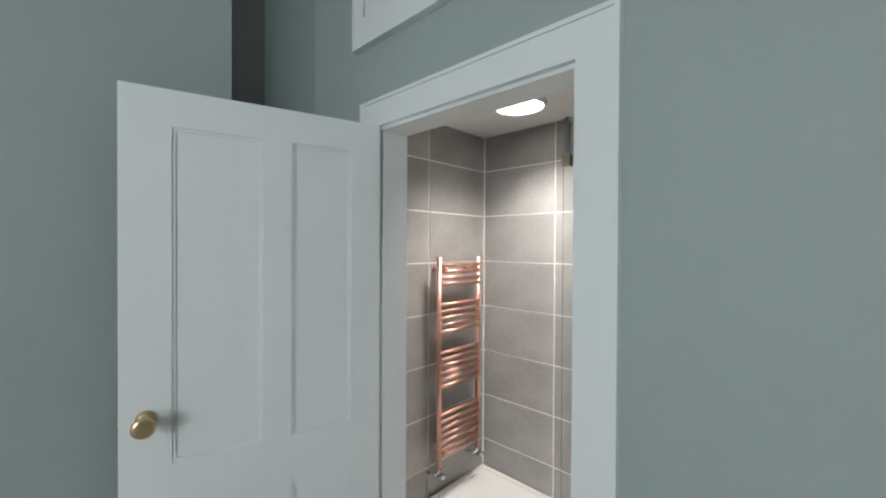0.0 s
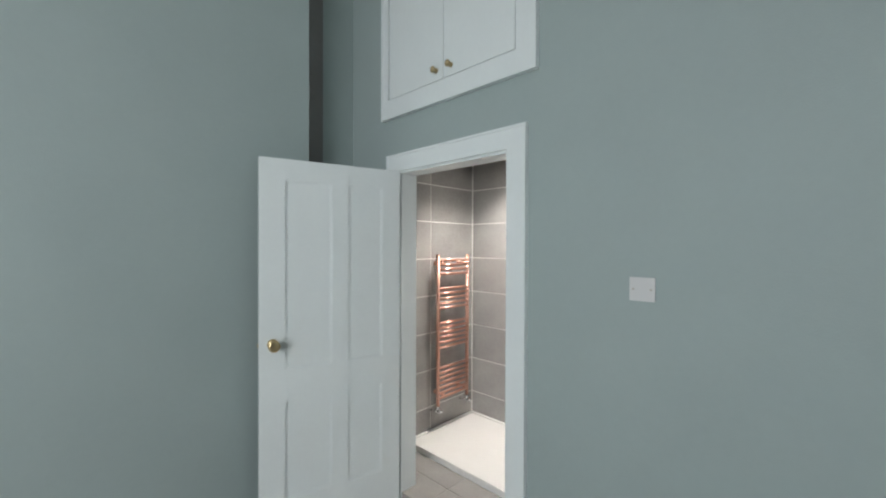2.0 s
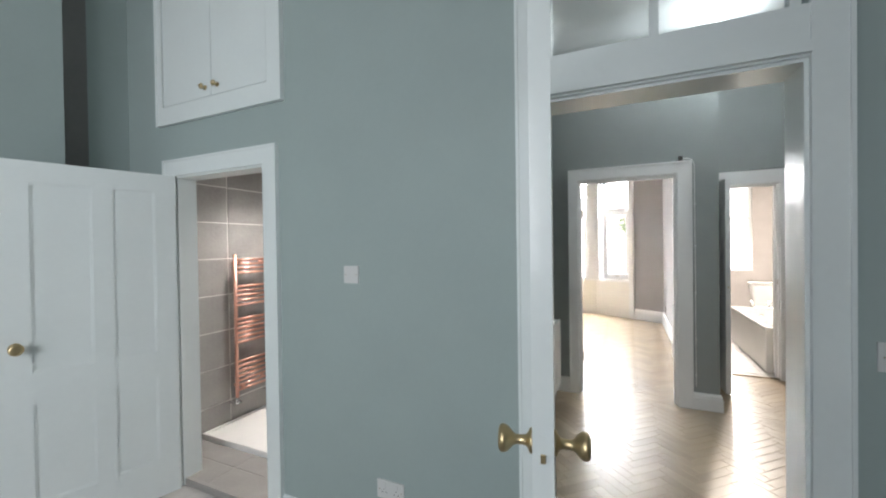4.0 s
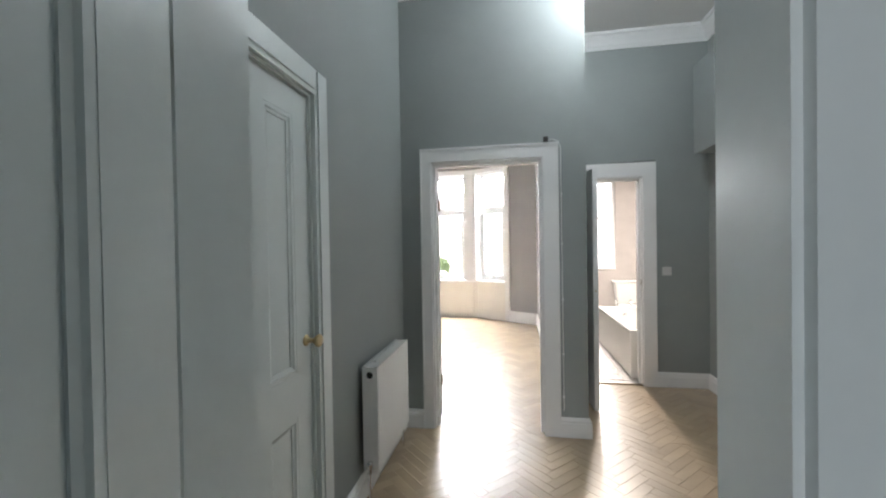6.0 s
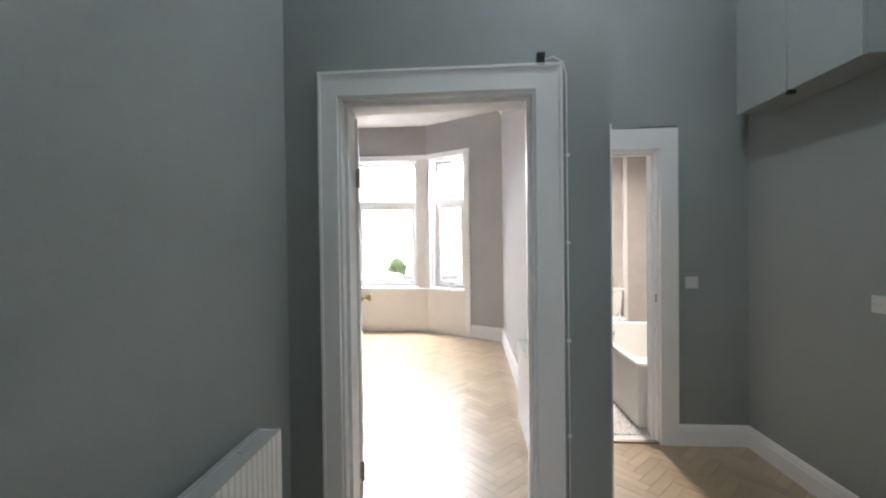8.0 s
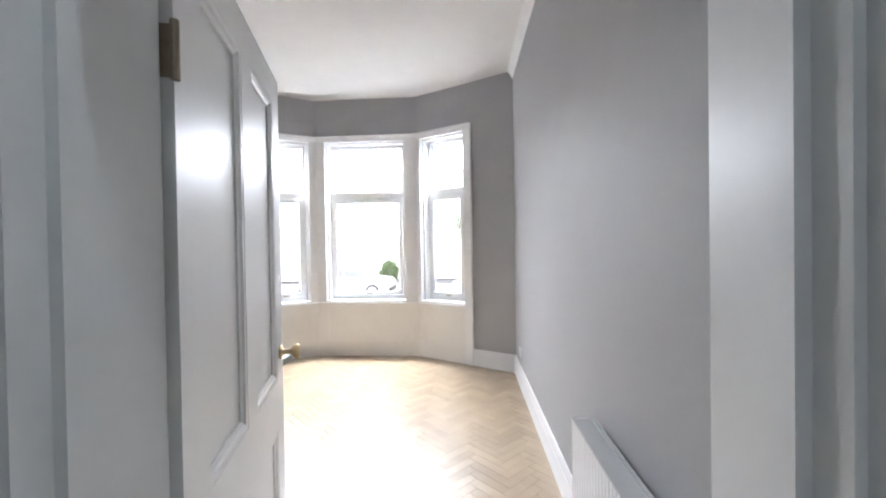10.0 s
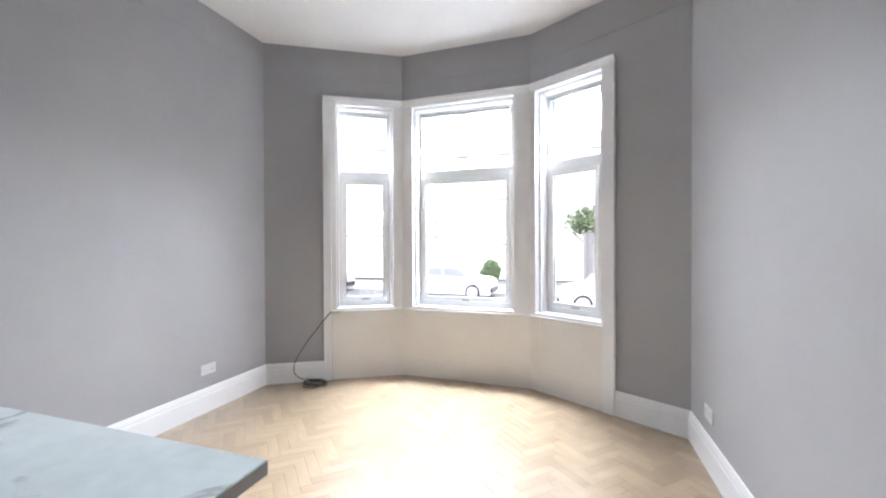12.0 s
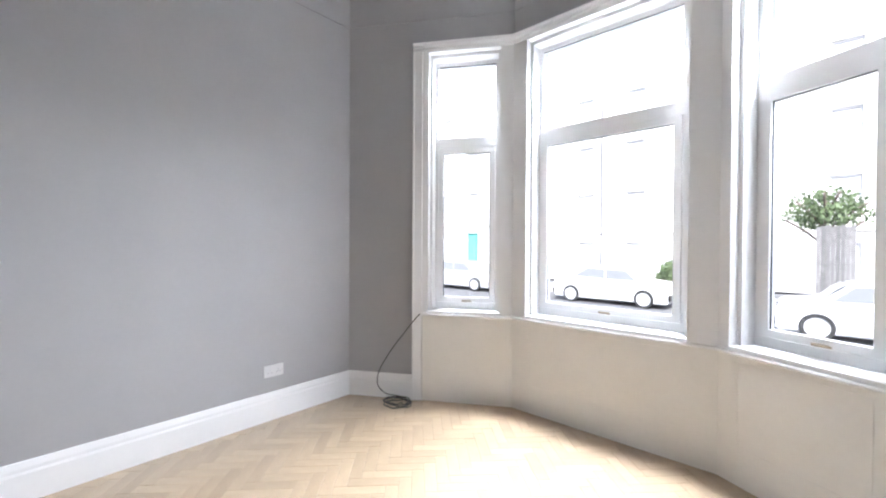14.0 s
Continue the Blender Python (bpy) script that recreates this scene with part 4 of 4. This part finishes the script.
part("rose", lathe([(0, 0), (0.05, 0), (0.045, -0.02), (0, -0.025)], 24), UPVC, hl, smooth=True)

w4 = thing("door_head_cable", pose(0, 0, 0), "thin dark cable running along the bathroom door head", "cable")
part("wire", tube([(3.24, 5.490, 2.305), (3.6, 5.488, 2.300), (3.9, 5.486, 2.312), (4.10, 5.490, 2.318)], 0.003, 6), BLACK, w4)

# thresholds
structure("threshold", B((D1[0] + 0.012, D1[1] - 0.012, 1.646, 1.672, 0.0, 0.050)), FTILE, "grey tiled threshold edge")
structure("threshold.001", B((D4[0], D4[1], 5.5, 5.53, 0.0, 0.012)), STEEL, "brass threshold strip")

# wire along the door casing
wr = thing("loose_cable", pose(0, 0, 0), "thin white cable clipped down the door casing with a black end", "cable")
part("wire", tube([(2.93, 4.255, 2.275), (2.97, 4.250, 2.282), (3.01, 4.255, 2.262), (3.028, 4.272, 2.22), (3.03, 4.274, 1.4), (3.032, 4.274, 0.2)], 0.0035, 6), UPVC, wr, smooth=True)
part("plug", B((2.90, 2.935, 4.245, 4.275, 2.262, 2.305), bevel=0.004), DARK, wr, "black cable end")
for z in (1.86, 1.48, 1.05, 0.63, 0.3):
    part("clip", B((3.024, 3.040, 4.268, 4.279, z, z + 0.012)), UPVC, wr)

# ---- bathroom ----
bt = thing("bath", pose(0, 0, 0), "cream-panelled white bath along the bathroom wall", "bath")
bm = B((3.90, 3.96, 5.70, 7.38, 0.50, 0.53), (4.66, 4.72, 5.70, 7.38, 0.50, 0.53), (3.96, 4.66, 5.70, 5.78, 0.50, 0.53), (3.96, 4.66, 7.28, 7.38, 0.50, 0.53), bevel=0.006)
part("rim", bm, CERAMIC, bt)
part("tub", B((3.94, 3.965, 5.74, 7.32, 0.12, 0.50), (4.655, 4.68, 5.74, 7.32, 0.12, 0.50), (3.965, 4.655, 5.74, 5.785, 0.12, 0.50), (3.965, 4.655, 7.275, 7.32, 0.12, 0.50), (3.965, 4.655, 5.785, 7.275, 0.10, 0.13)), CERAMIC, bt)
part("side_panel", B((3.91, 3.925, 5.71, 7.37, 0.02, 0.50)), CREAM, bt)
part("end_panel", B((3.925, 4.71, 5.71, 5.725, 0.02, 0.50)), CREAM, bt)
part("plinth", B((3.92, 4.71, 5.73, 7.37, 0.004, 0.03)), CREAM, bt)
for x in (4.16, 4.36):
    part("tap", lathe([(0, 0), (0.022, 0), (0.016, 0.02), (0.013, 0.07), (0.026, 0.08), (0.026, 0.095), (0.012, 0.105), (0, 0.105)], 16, pose(x, 7.32, 0.53)), CHROME, bt, "chrome bath tap", True)
part("overflow", lathe([(0, 0), (0.03, 0), (0.028, 0.006), (0, 0.008)], 20, pose(4.26, 7.275, 0.42, 90, 0, 0)), CHROME, bt, smooth=True)
ci = thing("toilet", pose(4.60, 8.26, 0), "white ceramic toilet with a tall cistern by the bathroom window", "toilet")
cist = B((-0.20, 0.20, 0.12, 0.32, 0.40, 0.78), bevel=0.035)
for v in cist.verts:
    v.co.x *= 0.80 + 0.20 * (v.co.z - 0.40) / 0.38
part("cistern", cist, CERAMIC, ci, smooth=True)
part("cistern_lid", B((-0.215, 0.215, 0.105, 0.32, 0.78, 0.815), bevel=0.012), CERAMIC, ci)
part("pan", lathe([(0, 0.0), (0.12, 0.0), (0.11, 0.1), (0.13, 0.25), (0.19, 0.38), (0.20, 0.40), (0.0, 0.40)], 28, Matrix.Diagonal((0.9, 1.15, 1, 1))), CERAMIC, ci, smooth=True)
part("seat", lathe([(0, 0.40), (0.20, 0.40), (0.205, 0.41), (0.20, 0.425), (0, 0.43)], 28, Matrix.Diagonal((0.9, 1.15, 1, 1))), CERAMIC, ci, smooth=True)
pp = structure("boxed_pipe", B((4.87, 4.93, 8.54, 8.6, 0.004, 2.75), bevel=0.004), CERAMIC)
lr = thing("bathroom_towel_rail", pose(0, 0, 0), "white ladder towel rail under the bathroom window", "towel radiator")
for x in (3.74, 4.10):
    part("post", tube([(x, 8.52, 0.45), (x, 8.52, 1.15)], 0.014), UPVC, lr, smooth=True)
    part("bracket", tube([(x, 8.52, 0.9), (x, 8.60, 0.9)], 0.01), UPVC, lr)
for k in range(11):
    part("bar", tube([(3.745, 8.512, 0.49 + 0.062 * k), (4.095, 8.512, 0.49 + 0.062 * k)], 0.009), UPVC, lr, smooth=True)
bw = new("window_4")
tagged(bw, "white bathroom window", "window", kind="structure")
part("window_frame", B((3.45, 3.5, 8.66, 8.70, 1.0, 2.6), (4.42, 4.47, 8.66, 8.70, 1.0, 2.6), (3.5, 4.42, 8.66, 8.70, 1.0, 1.05), (3.5, 4.42, 8.66, 8.70, 2.55, 2.6), (3.5, 4.42, 8.66, 8.70, 1.9, 1.95)), UPVC, bw)
for z0, z1 in ((1.05, 1.9), (1.95, 2.55)):
    p = part("pane", B((3.5, 4.42, 8.678, 8.682, z0, z1)), GLASS, bw)
    p.visible_shadow = False
part("window_sill", B((3.45, 4.47, 8.57, 8.66, 1.0, 1.012)), UPVC, bw)
fb = bpy.data.objects["floor_bathroom"]
PATT = mat("patterned_floor_tile", (0.74, 0.71, 0.67), 0.4, vary=0.06, scale=16)


def add_scrolls(m, ink):
    """Printed grey rings and dots on a tile, from the distance to scattered centres."""
    n, l = m.node_tree.nodes, m.node_tree.links
    p, hsv = n["Principled BSDF"], [q for q in n if q.bl_idname == "ShaderNodeHueSaturation"][0]
    tc, v, w = n.new("ShaderNodeTexCoord"), n.new("ShaderNodeTexVoronoi"), n.new("ShaderNodeMath")
    v.inputs["Scale"].default_value, v.inputs["Randomness"].default_value = 22, 0.35
    l.new(tc.outputs["Object"], v.inputs["Vector"])
    w.operation = "PINGPONG"
    l.new(v.outputs["Distance"], w.inputs[0])
    w.inputs[1].default_value = 0.16
    c = n.new("ShaderNodeMapRange")
    c.inputs["From Min"].default_value, c.inputs["From Max"].default_value = 0.075, 0.095
    l.new(w.outputs[0], c.inputs["Value"])
    x = n.new("ShaderNodeMix")
    x.data_type = "RGBA"
    l.new(c.outputs[0], x.inputs["Factor"])
    l.new(hsv.outputs[0], x.inputs[6])
    x.inputs[7].default_value = (*ink, 1)
    l.new(x.outputs[2], p.inputs["Base Color"])


add_scrolls(PATT, (0.36, 0.33, 0.31))
tiles("floor_tile", fb, [(3.25 + 0.2 * k, 3.25 + 0.2 * (k + 1)) for k in range(4)], [(5.62 + 0.2 * k, 5.62 + 0.2 * (k + 1)) for k in range(14)], lambda u, v: Matrix(((1, 0, 0, u), (0, 0, 1, v), (0, -1, 0, 0.004), (0, 0, 0, 1))), PATT, gap=0.003, t=0.004)

# ---- outside ----
tagged(part("ground", B((-150, 150, 9.9, 220, GROUND - 0.3, GROUND - 0.10)), ROAD), kind="structure")
structure("front_garden", B((-150, 150, 9.55, 12.5, GROUND - 0.10, GROUND)), PAVE)
# unseen wall, added to keep the sun out of the bedroom
structure("rear_building_wall", B((-10, 12, -12.4, -12, GROUND, 14.5)), STONE)
structure("pavement", B((-150, 150, 24.0, 27.0, GROUND - 0.10, GROUND + 0.02)), PAVE)


def far_house(x, y, w, storeys, door, lift=0.0, pipe=None):
    """A row house; lift raises its ground floor on a plinth, pipe is where its rainwater pipe runs."""
    o = thing("house", pose(x, y, GROUND + lift), "pale rendered tenement across the street" + (" with a turquoise door" if door else ""), "house", "street houses")
    n, H = max(int(w / 2.6), 2), 2.9
    cxs = [(k + 0.5) * w / n for k in range(n)]
    boxes = []
    for f in range(storeys):
        z0, a = f * H, 0.0
        for k, cx in enumerate(cxs):
            lo, hi = (z0 if f == 0 and k == n // 2 else z0 + 0.9), z0 + 2.3
            boxes.append((a, cx - 0.5, 0, 0.3, z0, z0 + H))
            if lo > z0:
                boxes.append((cx - 0.5, cx + 0.5, 0, 0.3, z0, lo))
            boxes.append((cx - 0.5, cx + 0.5, 0, 0.3, hi, z0 + H))
            a = cx + 0.5
        boxes.append((a, w, 0, 0.3, z0, z0 + H))
    part("wall", B(*boxes), STONE, o)
    h = storeys * H
    part("side_wall", B((0, 0.3, 0.3, 7, 0, h), (w - 0.3, w, 0.3, 7, 0, h), (0.3, w - 0.3, 6.7, 7, 0, h)), STONE, o)
    part("string_course", B((0, w, -0.06, 0, H - 0.1, H + 0.06)), STONE, o)
    if lift:
        part("plinth", B((-0.03, w + 0.03, -0.05, 7, -lift, -0.001)), STONE, o)
    if pipe:
        part("downpipe", tube([(pipe, -0.09, 0), (pipe, -0.09, h)], 0.045, 8), SLATE, o, "dark rainwater pipe")
    for f in range(storeys):
        z0 = f * H
        for k, cx in enumerate(cxs):
            if f == 0 and k == n // 2:
                part("front_door", B((cx - 0.5, cx + 0.5, 0.12, 0.18, 0, 2.3)), TURQ if door else STONE, o)
            else:
                wi = part("window", B((cx - 0.5, cx - 0.43, 0.1, 0.16, z0 + 0.9, z0 + 2.3), (cx + 0.43, cx + 0.5, 0.1, 0.16, z0 + 0.9, z0 + 2.3), (cx - 0.43, cx + 0.43, 0.1, 0.16, z0 + 0.9, z0 + 0.98), (cx - 0.43, cx + 0.43, 0.1, 0.16, z0 + 1.58, z0 + 1.64), (cx - 0.43, cx + 0.43, 0.1, 0.16, z0 + 2.22, z0 + 2.3)), WHITE, o)
                part("pane", B((cx - 0.43, cx + 0.43, 0.125, 0.13, z0 + 0.98, z0 + 1.58)), PALE_PANE, wi)
                part("pane", B((cx - 0.43, cx + 0.43, 0.125, 0.13, z0 + 1.64, z0 + 2.22)), PALE_PANE, wi)
    bm = bmesh.new()
    prism(bm, [(-0.3, 0), (7.3, 0), (3.5, 2.4)], 0, w + 0.4)
    bmesh.ops.transform(bm, matrix=Matrix(((0, 0, 1, -0.2), (1, 0, 0, 0), (0, 1, 0, h), (0, 0, 0, 1))), verts=bm.verts)
    part("roof", bm, SLATE, o)
    part("chimney", B((w - 1.2, w - 0.4, 3.1, 3.9, h + 1.6, h + 3.2)), STONE, o)


far_house(-24.55, 29.6, 15.8, 6, True, 0.66)
far_house(-8.7, 30.5, 14, 6, False, 0.0, 2.36)
es = thing("entrance_steps", pose(-15.75, 28.25, GROUND), "pale stone entrance steps with shadow-dark treads before the turquoise door", "steps")
part("landing", B((0, 1.25, 0, 1.29, 0, 0.64)), STONE, es)
for k in range(4):
    x0, z0 = 1.25 + 0.42 * k, 0.52 - 0.13 * k
    part("step", B((x0, x0 + 0.42, 0, 1.29, 0, z0 - 0.05)), STONE, es)
    # dark tread colour draws the shadow line below each nosing
    part("tread", B((x0 - 0.0, x0 + 0.45, -0.04, 1.29, z0 - 0.05, z0)), SLATE, es, "tread coloured dark for the shadow under its nosing")
far_house(5.6, 30.5, 14, 6, False)


def leafy(ob_name, parent, center, radii, n, size, seed):
    rnd = random.Random(seed)
    vs, fs = [], []
    for _ in range(n):
        while True:
            d = Vector((rnd.uniform(-1, 1), rnd.uniform(-1, 1), rnd.uniform(-1, 1)))
            if 0.25 < d.length < 1:
                break
        d = d * (0.75 + 0.35 * noise.noise(d * 2.3 + Vector((seed, 0, 0))))
        c = Vector(center) + Vector((d.x * radii[0], d.y * radii[1], d.z * radii[2]))
        q = Euler((rnd.uniform(0, 6), rnd.uniform(0, 6), rnd.uniform(0, 6))).to_matrix()
        s_ = size * rnd.uniform(0.6, 1.4)
        k = len(vs)
        for a, b in ((-0.5, 0), (0, -0.28), (0.5, 0), (0, 0.28)):
            vs.append(c + q @ Vector((a * s_, b * s_, 0.06 * s_ * (1 if b else 0))))
        fs.append((k, k + 1, k + 2, k + 3))
    me = bpy.data.meshes.new(ob_name)
    me.from_pydata(vs, [], fs)
    me.materials.append(LEAF)
    ob = new(ob_name, me)
    ob.parent = parent
    return ob


def tree(x, y, h, r, seed, label):
    t = thing("tree", pose(x, y, GROUND), label, "tree", "street trees")
    bm = tube([(0, 0, 0), (0.05, 0, h * 0.3), (-0.04, 0.05, h * 0.55), (0.05, 0, h * 0.8)], 0.16, 10)
    for v in bm.verts:
        f = max(0.25, 1 - v.co.z / h)
        v.co.x, v.co.y = v.co.x * f, v.co.y * f
    rnd = random.Random(seed)
    for k in range(7):
        a = rnd.uniform(0, 6.28)
        z = h * rnd.uniform(0.4, 0.65)
        tube([(0, 0, z), (math.cos(a) * r * 0.4, math.sin(a) * r * 0.4, z + h * 0.12), (math.cos(a) * r * 0.75, math.sin(a) * r * 0.75, z + h * 0.2)], 0.035, 6, bm)
    part("trunk", bm, BARK, t, smooth=True)
    leafy("crown", t, (0, 0, h * 0.72), (r, r, h * 0.20), 2100, 0.13, seed)


def hedge(x, y, w, d, h, seed):
    t = thing("hedge", pose(x, y, GROUND), "clipped green garden hedge across the street", "hedge", "hedges")
    leafy("foliage", t, (0, 0, h * 0.5), (w / 2, d / 2, h * 0.62), 3500, 0.14, seed)
    part("stems", B(*[(-w * 0.4 + 0.25 * k, -w * 0.4 + 0.25 * k + 0.03, -0.02, 0.02, 0, h * 0.6) for k in range(int(w * 3.2))]), BARK, t)


tree(3.05, 25.4, 4.65, 1.42, 5, "leafy green street tree beyond the parked car")
hedge(-2.2, 28.2, 1.5, 1.0, 1.35, 3)
hedge(-3.4, 27.0, 1.8, 0.8, 0.95, 4)
structure("garden_wall", B((4.4, 16.0, 24.6, 24.9, GROUND, GROUND + 1.15)), STONE)


def car(x, y, rz, label, body):
    c = thing("car", pose(x, y, GROUND - 0.10, 0, 0, rz), label, "car", "parked cars")
    outline = [(-2.05, 0.17), (-2.1, 0.62), (-1.95, 0.86), (-1.25, 0.94), (-0.75, 1.36), (0.75, 1.42), (1.45, 1.02), (2.05, 0.9), (2.12, 0.55), (2.05, 0.17)]
    bm = bmesh.new()
    prism(bm, [(a, b) for a, b in outline], -0.84, 0.84)
    bmesh.ops.bevel(bm, geom=[e for e in bm.edges], offset=0.05, segments=2, affect="EDGES")
    bmesh.ops.transform(bm, matrix=Matrix(((1, 0, 0, 0), (0, 0, 1, 0), (0, 1, 0, 0), (0, 0, 0, 1))), verts=bm.verts)
    bmesh.ops.recalc_face_normals(bm, faces=bm.faces)
    part("body", bm, body, c, smooth=False)
    for s_ in (-1, 1):
        bm = bmesh.new()
        prism(bm, [(-1.05, 0.96), (-0.68, 1.30), (0.0, 1.33), (0.0, 0.98)], 0, 0.012)
        prism(bm, [(0.06, 0.98), (0.06, 1.33), (0.70, 1.34), (1.22, 1.02)], 0, 0.012)
        bmesh.ops.transform(bm, matrix=Matrix(((1, 0, 0, 0), (0, 0, s_, s_ * 0.842), (0, 1, 0, 0), (0, 0, 0, 1))), verts=bm.verts)
        bmesh.ops.recalc_face_normals(bm, faces=bm.faces)
        part("side_window", bm, CARGLASS, c)
        for xx in (-1.3, 1.35):
            wh = part("wheel", lathe([(0, -0.07), (0.10, -0.08), (0.20, -0.085), (0.233, -0.095), (0.233, 0.095), (0.20, 0.085), (0.10, 0.08), (0, 0.07)], 24, pose(xx, s_ * 0.80, 0.32, 90, 0, 0)), HUB, c)
            part("tyre", lathe([(0.235, -0.10), (0.31, -0.10), (0.325, -0.05), (0.325, 0.05), (0.31, 0.10), (0.235, 0.10), (0.235, -0.10)], 28, pose(xx, s_ * 0.80, 0.32, 90, 0, 0)), TYRE, wh)
    part("windscreen", B((-0.01, 0.01, -0.68, 0.68, -0.28, 0.28), m=pose(1.115, 0, 1.235, 0, -61, 0)), CARGLASS, c)
    part("rear_window", B((-0.01, 0.01, -0.66, 0.66, -0.24, 0.24), m=pose(-1.02, 0, 1.165, 0, 46, 0)), CARGLASS, c)
    part("headlight", B((2.02, 2.10, -0.75, -0.45, 0.62, 0.75), (2.02, 2.10, 0.45, 0.75, 0.62, 0.75), bevel=0.02), CHROME, c)
    part("bumper", B((-2.13, -2.05, -0.8, 0.8, 0.3, 0.5), (2.05, 2.15, -0.8, 0.8, 0.3, 0.5), bevel=0.02), DARK, c)


car(3.96, 19.98, 0, "white car parked close to the bay window", CARPAINT)
car(-3.0, 22.4, 180, "white car parked across from the window", CARPAINT)
car(-10.4, 22.4, 180, "silver grey car parked by the far houses", mat("silver_car_paint", (0.42, 0.42, 0.43), 0.25, coat=0.8))
fe = thing("timber_fence", pose(2.80, 24.3, GROUND), "weathered dark timber fence panel under the street tree", "fence")
for k in range(8):
    part("slat", B((0.115 * k, 0.115 * k + 0.11, 0, 0.02, 0.05, 2.75 + 0.03 * (k % 3))), FENCE, fe)
for z in (0.4, 1.5, 2.4):
    part("rail", B((0, 0.9, 0.02, 0.06, z, z + 0.08)), BARK, fe)

# ---- oak herringbone ----


def clip_poly(poly, region):
    """The part of a convex polygon inside a convex region (both counter-clockwise)."""
    out = poly
    for i in range(len(region)):
        a, b = region[i], region[(i + 1) % len(region)]
        nx, ny = -(b[1] - a[1]), b[0] - a[0]
        inp, out = out, []
        for k in range(len(inp)):
            p, q = inp[k - 1], inp[k]
            dp = (p[0] - a[0]) * nx + (p[1] - a[1]) * ny
            dq = (q[0] - a[0]) * nx + (q[1] - a[1]) * ny
            if (dp >= 0) != (dq >= 0):
                t = dp / (dp - dq)
                out.append((p[0] + t * (q[0] - p[0]), p[1] + t * (q[1] - p[1])))
            if dq >= 0:
                out.append(q)
        if len(out) < 3:
            return []
    return out


def block_mesh(w, l, name):
    bm = B((-l / 2, l / 2, -w / 2, w / 2, -0.012, 0.0))
    bmesh.ops.bevel(bm, geom=[e for e in bm.edges if all(v.co.z > -0.001 for v in e.verts)], offset=0.0011, segments=1, affect="EDGES")
    me = mesh_of(bm, name)
    me.materials.append(OAK)
    return me


BW, BN = 0.070, 4
block = block_mesh(BW - 0.0008, BW * BN - 0.0008, "floor_block")


def herringbone(floor, regions, near, origin, limit=300):
    """Lays oak blocks over convex regions; those in near become parts, the others one joined mesh."""
    ca, sa = math.cos(math.radians(45)), math.sin(math.radians(45))
    count, vs, fs, rnd = 0, [], [], random.Random(7)
    cands = []
    for i in range(-130, 131):
        for j in range(-26, 27):
            for vert in (0, 1):
                bx, by = i + BN * j, i - BN * j
                x0, y0, x1, y1 = (bx, by, bx + BN, by + 1) if not vert else (bx, by + 1, bx + 1, by + 1 + BN)
                cx, cy = (x0 + x1) / 2 * BW, (y0 + y1) / 2 * BW
                X, Y = origin[0] + ca * cx - sa * cy, origin[1] + sa * cx + ca * cy
                cands.append((X, Y, 45 + (90 if vert else 0)))
    for X, Y, ang in cands:
        a = math.radians(ang)
        hl_, hw = (BW * BN - 0.0008) / 2, (BW - 0.0008) / 2
        c, s_ = math.cos(a), math.sin(a)
        poly = [(X + c * u - s_ * v, Y + s_ * u + c * v) for u, v in ((-hl_, -hw), (hl_, -hw), (hl_, hw), (-hl_, hw))]
        for reg in regions:
            cl_ = clip_poly(poly, reg)
            if len(cl_) < 3:
                continue
            area = abs(sum(cl_[k - 1][0] * cl_[k][1] - cl_[k][0] * cl_[k - 1][1] for k in range(len(cl_)))) / 2
            if area < 1e-5:
                continue
            whole = area > 4 * hl_ * hw * 0.999
            dz = rnd.uniform(-0.0004, 0.0004)
            if whole and near(X, Y) and count < limit:
                ob = new("floor_block", block)
                ob.parent = floor
                ob.matrix_basis = pose(X, Y, dz, 0, 0, ang)
                count += 1
            else:
                mx, my = sum(p[0] for p in cl_) / len(cl_), sum(p[1] for p in cl_) / len(cl_)
                k, n = len(vs), len(cl_)
                vs += [(p[0], p[1], dz - 0.0012) for p in cl_]
                vs += [(p[0] + (mx - p[0]) * 0.018, p[1] + (my - p[1]) * 0.018, dz) for p in cl_]
                fs.append(tuple(range(k + n, k + 2 * n)))
                fs += [(k + q_, k + (q_ + 1) % n, k + n + (q_ + 1) % n, k + n + q_) for q_ in range(n)]
    me = bpy.data.meshes.new("floor_blocks")
    me.from_pydata(vs, [], fs)
    me.materials.append(OAK)
    ob = new("floor_blocks", me)
    ob.parent = floor
    tagged(ob, kind="stuff")


HB_BAY = [[(-0.72, BAY_S), (3.09, BAY_S), (3.09, 8.49), (1.88, 9.18), (0.50, 9.20), (-0.72, 8.49)], [(D3[0], 4.34), (D3[1], 4.34), (D3[1], BAY_S), (D3[0], BAY_S)]]
HB_HALL = [[(1.765, HALL_S), (4.6, HALL_S), (4.6, 4.28), (1.765, 4.28)], [(3.214, 4.28), (4.6, 4.28), (4.6, 5.5), (3.214, 5.5)], [(D2[0], 1.66), (D2[1], 1.66), (D2[1], 1.80), (D2[0], 1.80)], [(D3[0], 4.28), (D3[1], 4.28), (D3[1], 4.34), (D3[0], 4.34)]]
fbay = structure("floor_bay_room", B((-0.9, 3.155, 4.38, 9.3, -0.1, -0.004)), SUBFLOOR)
fhall = structure("floor_hall", B((1.64, 4.72, 1.66, 4.38, -0.1, -0.004), (3.155, 4.72, 4.38, 5.5, -0.1, -0.004)), SUBFLOOR)
herringbone(fbay, HB_BAY, lambda x, y: -0.6 < x < 1.9 and 6.1 < y < 8.9, (1.185, 6.5))
herringbone(fhall, HB_HALL, lambda x, y: 1.9 < x < 4.5 and 3.0 < y < 5.4, (2.5, 3.0))
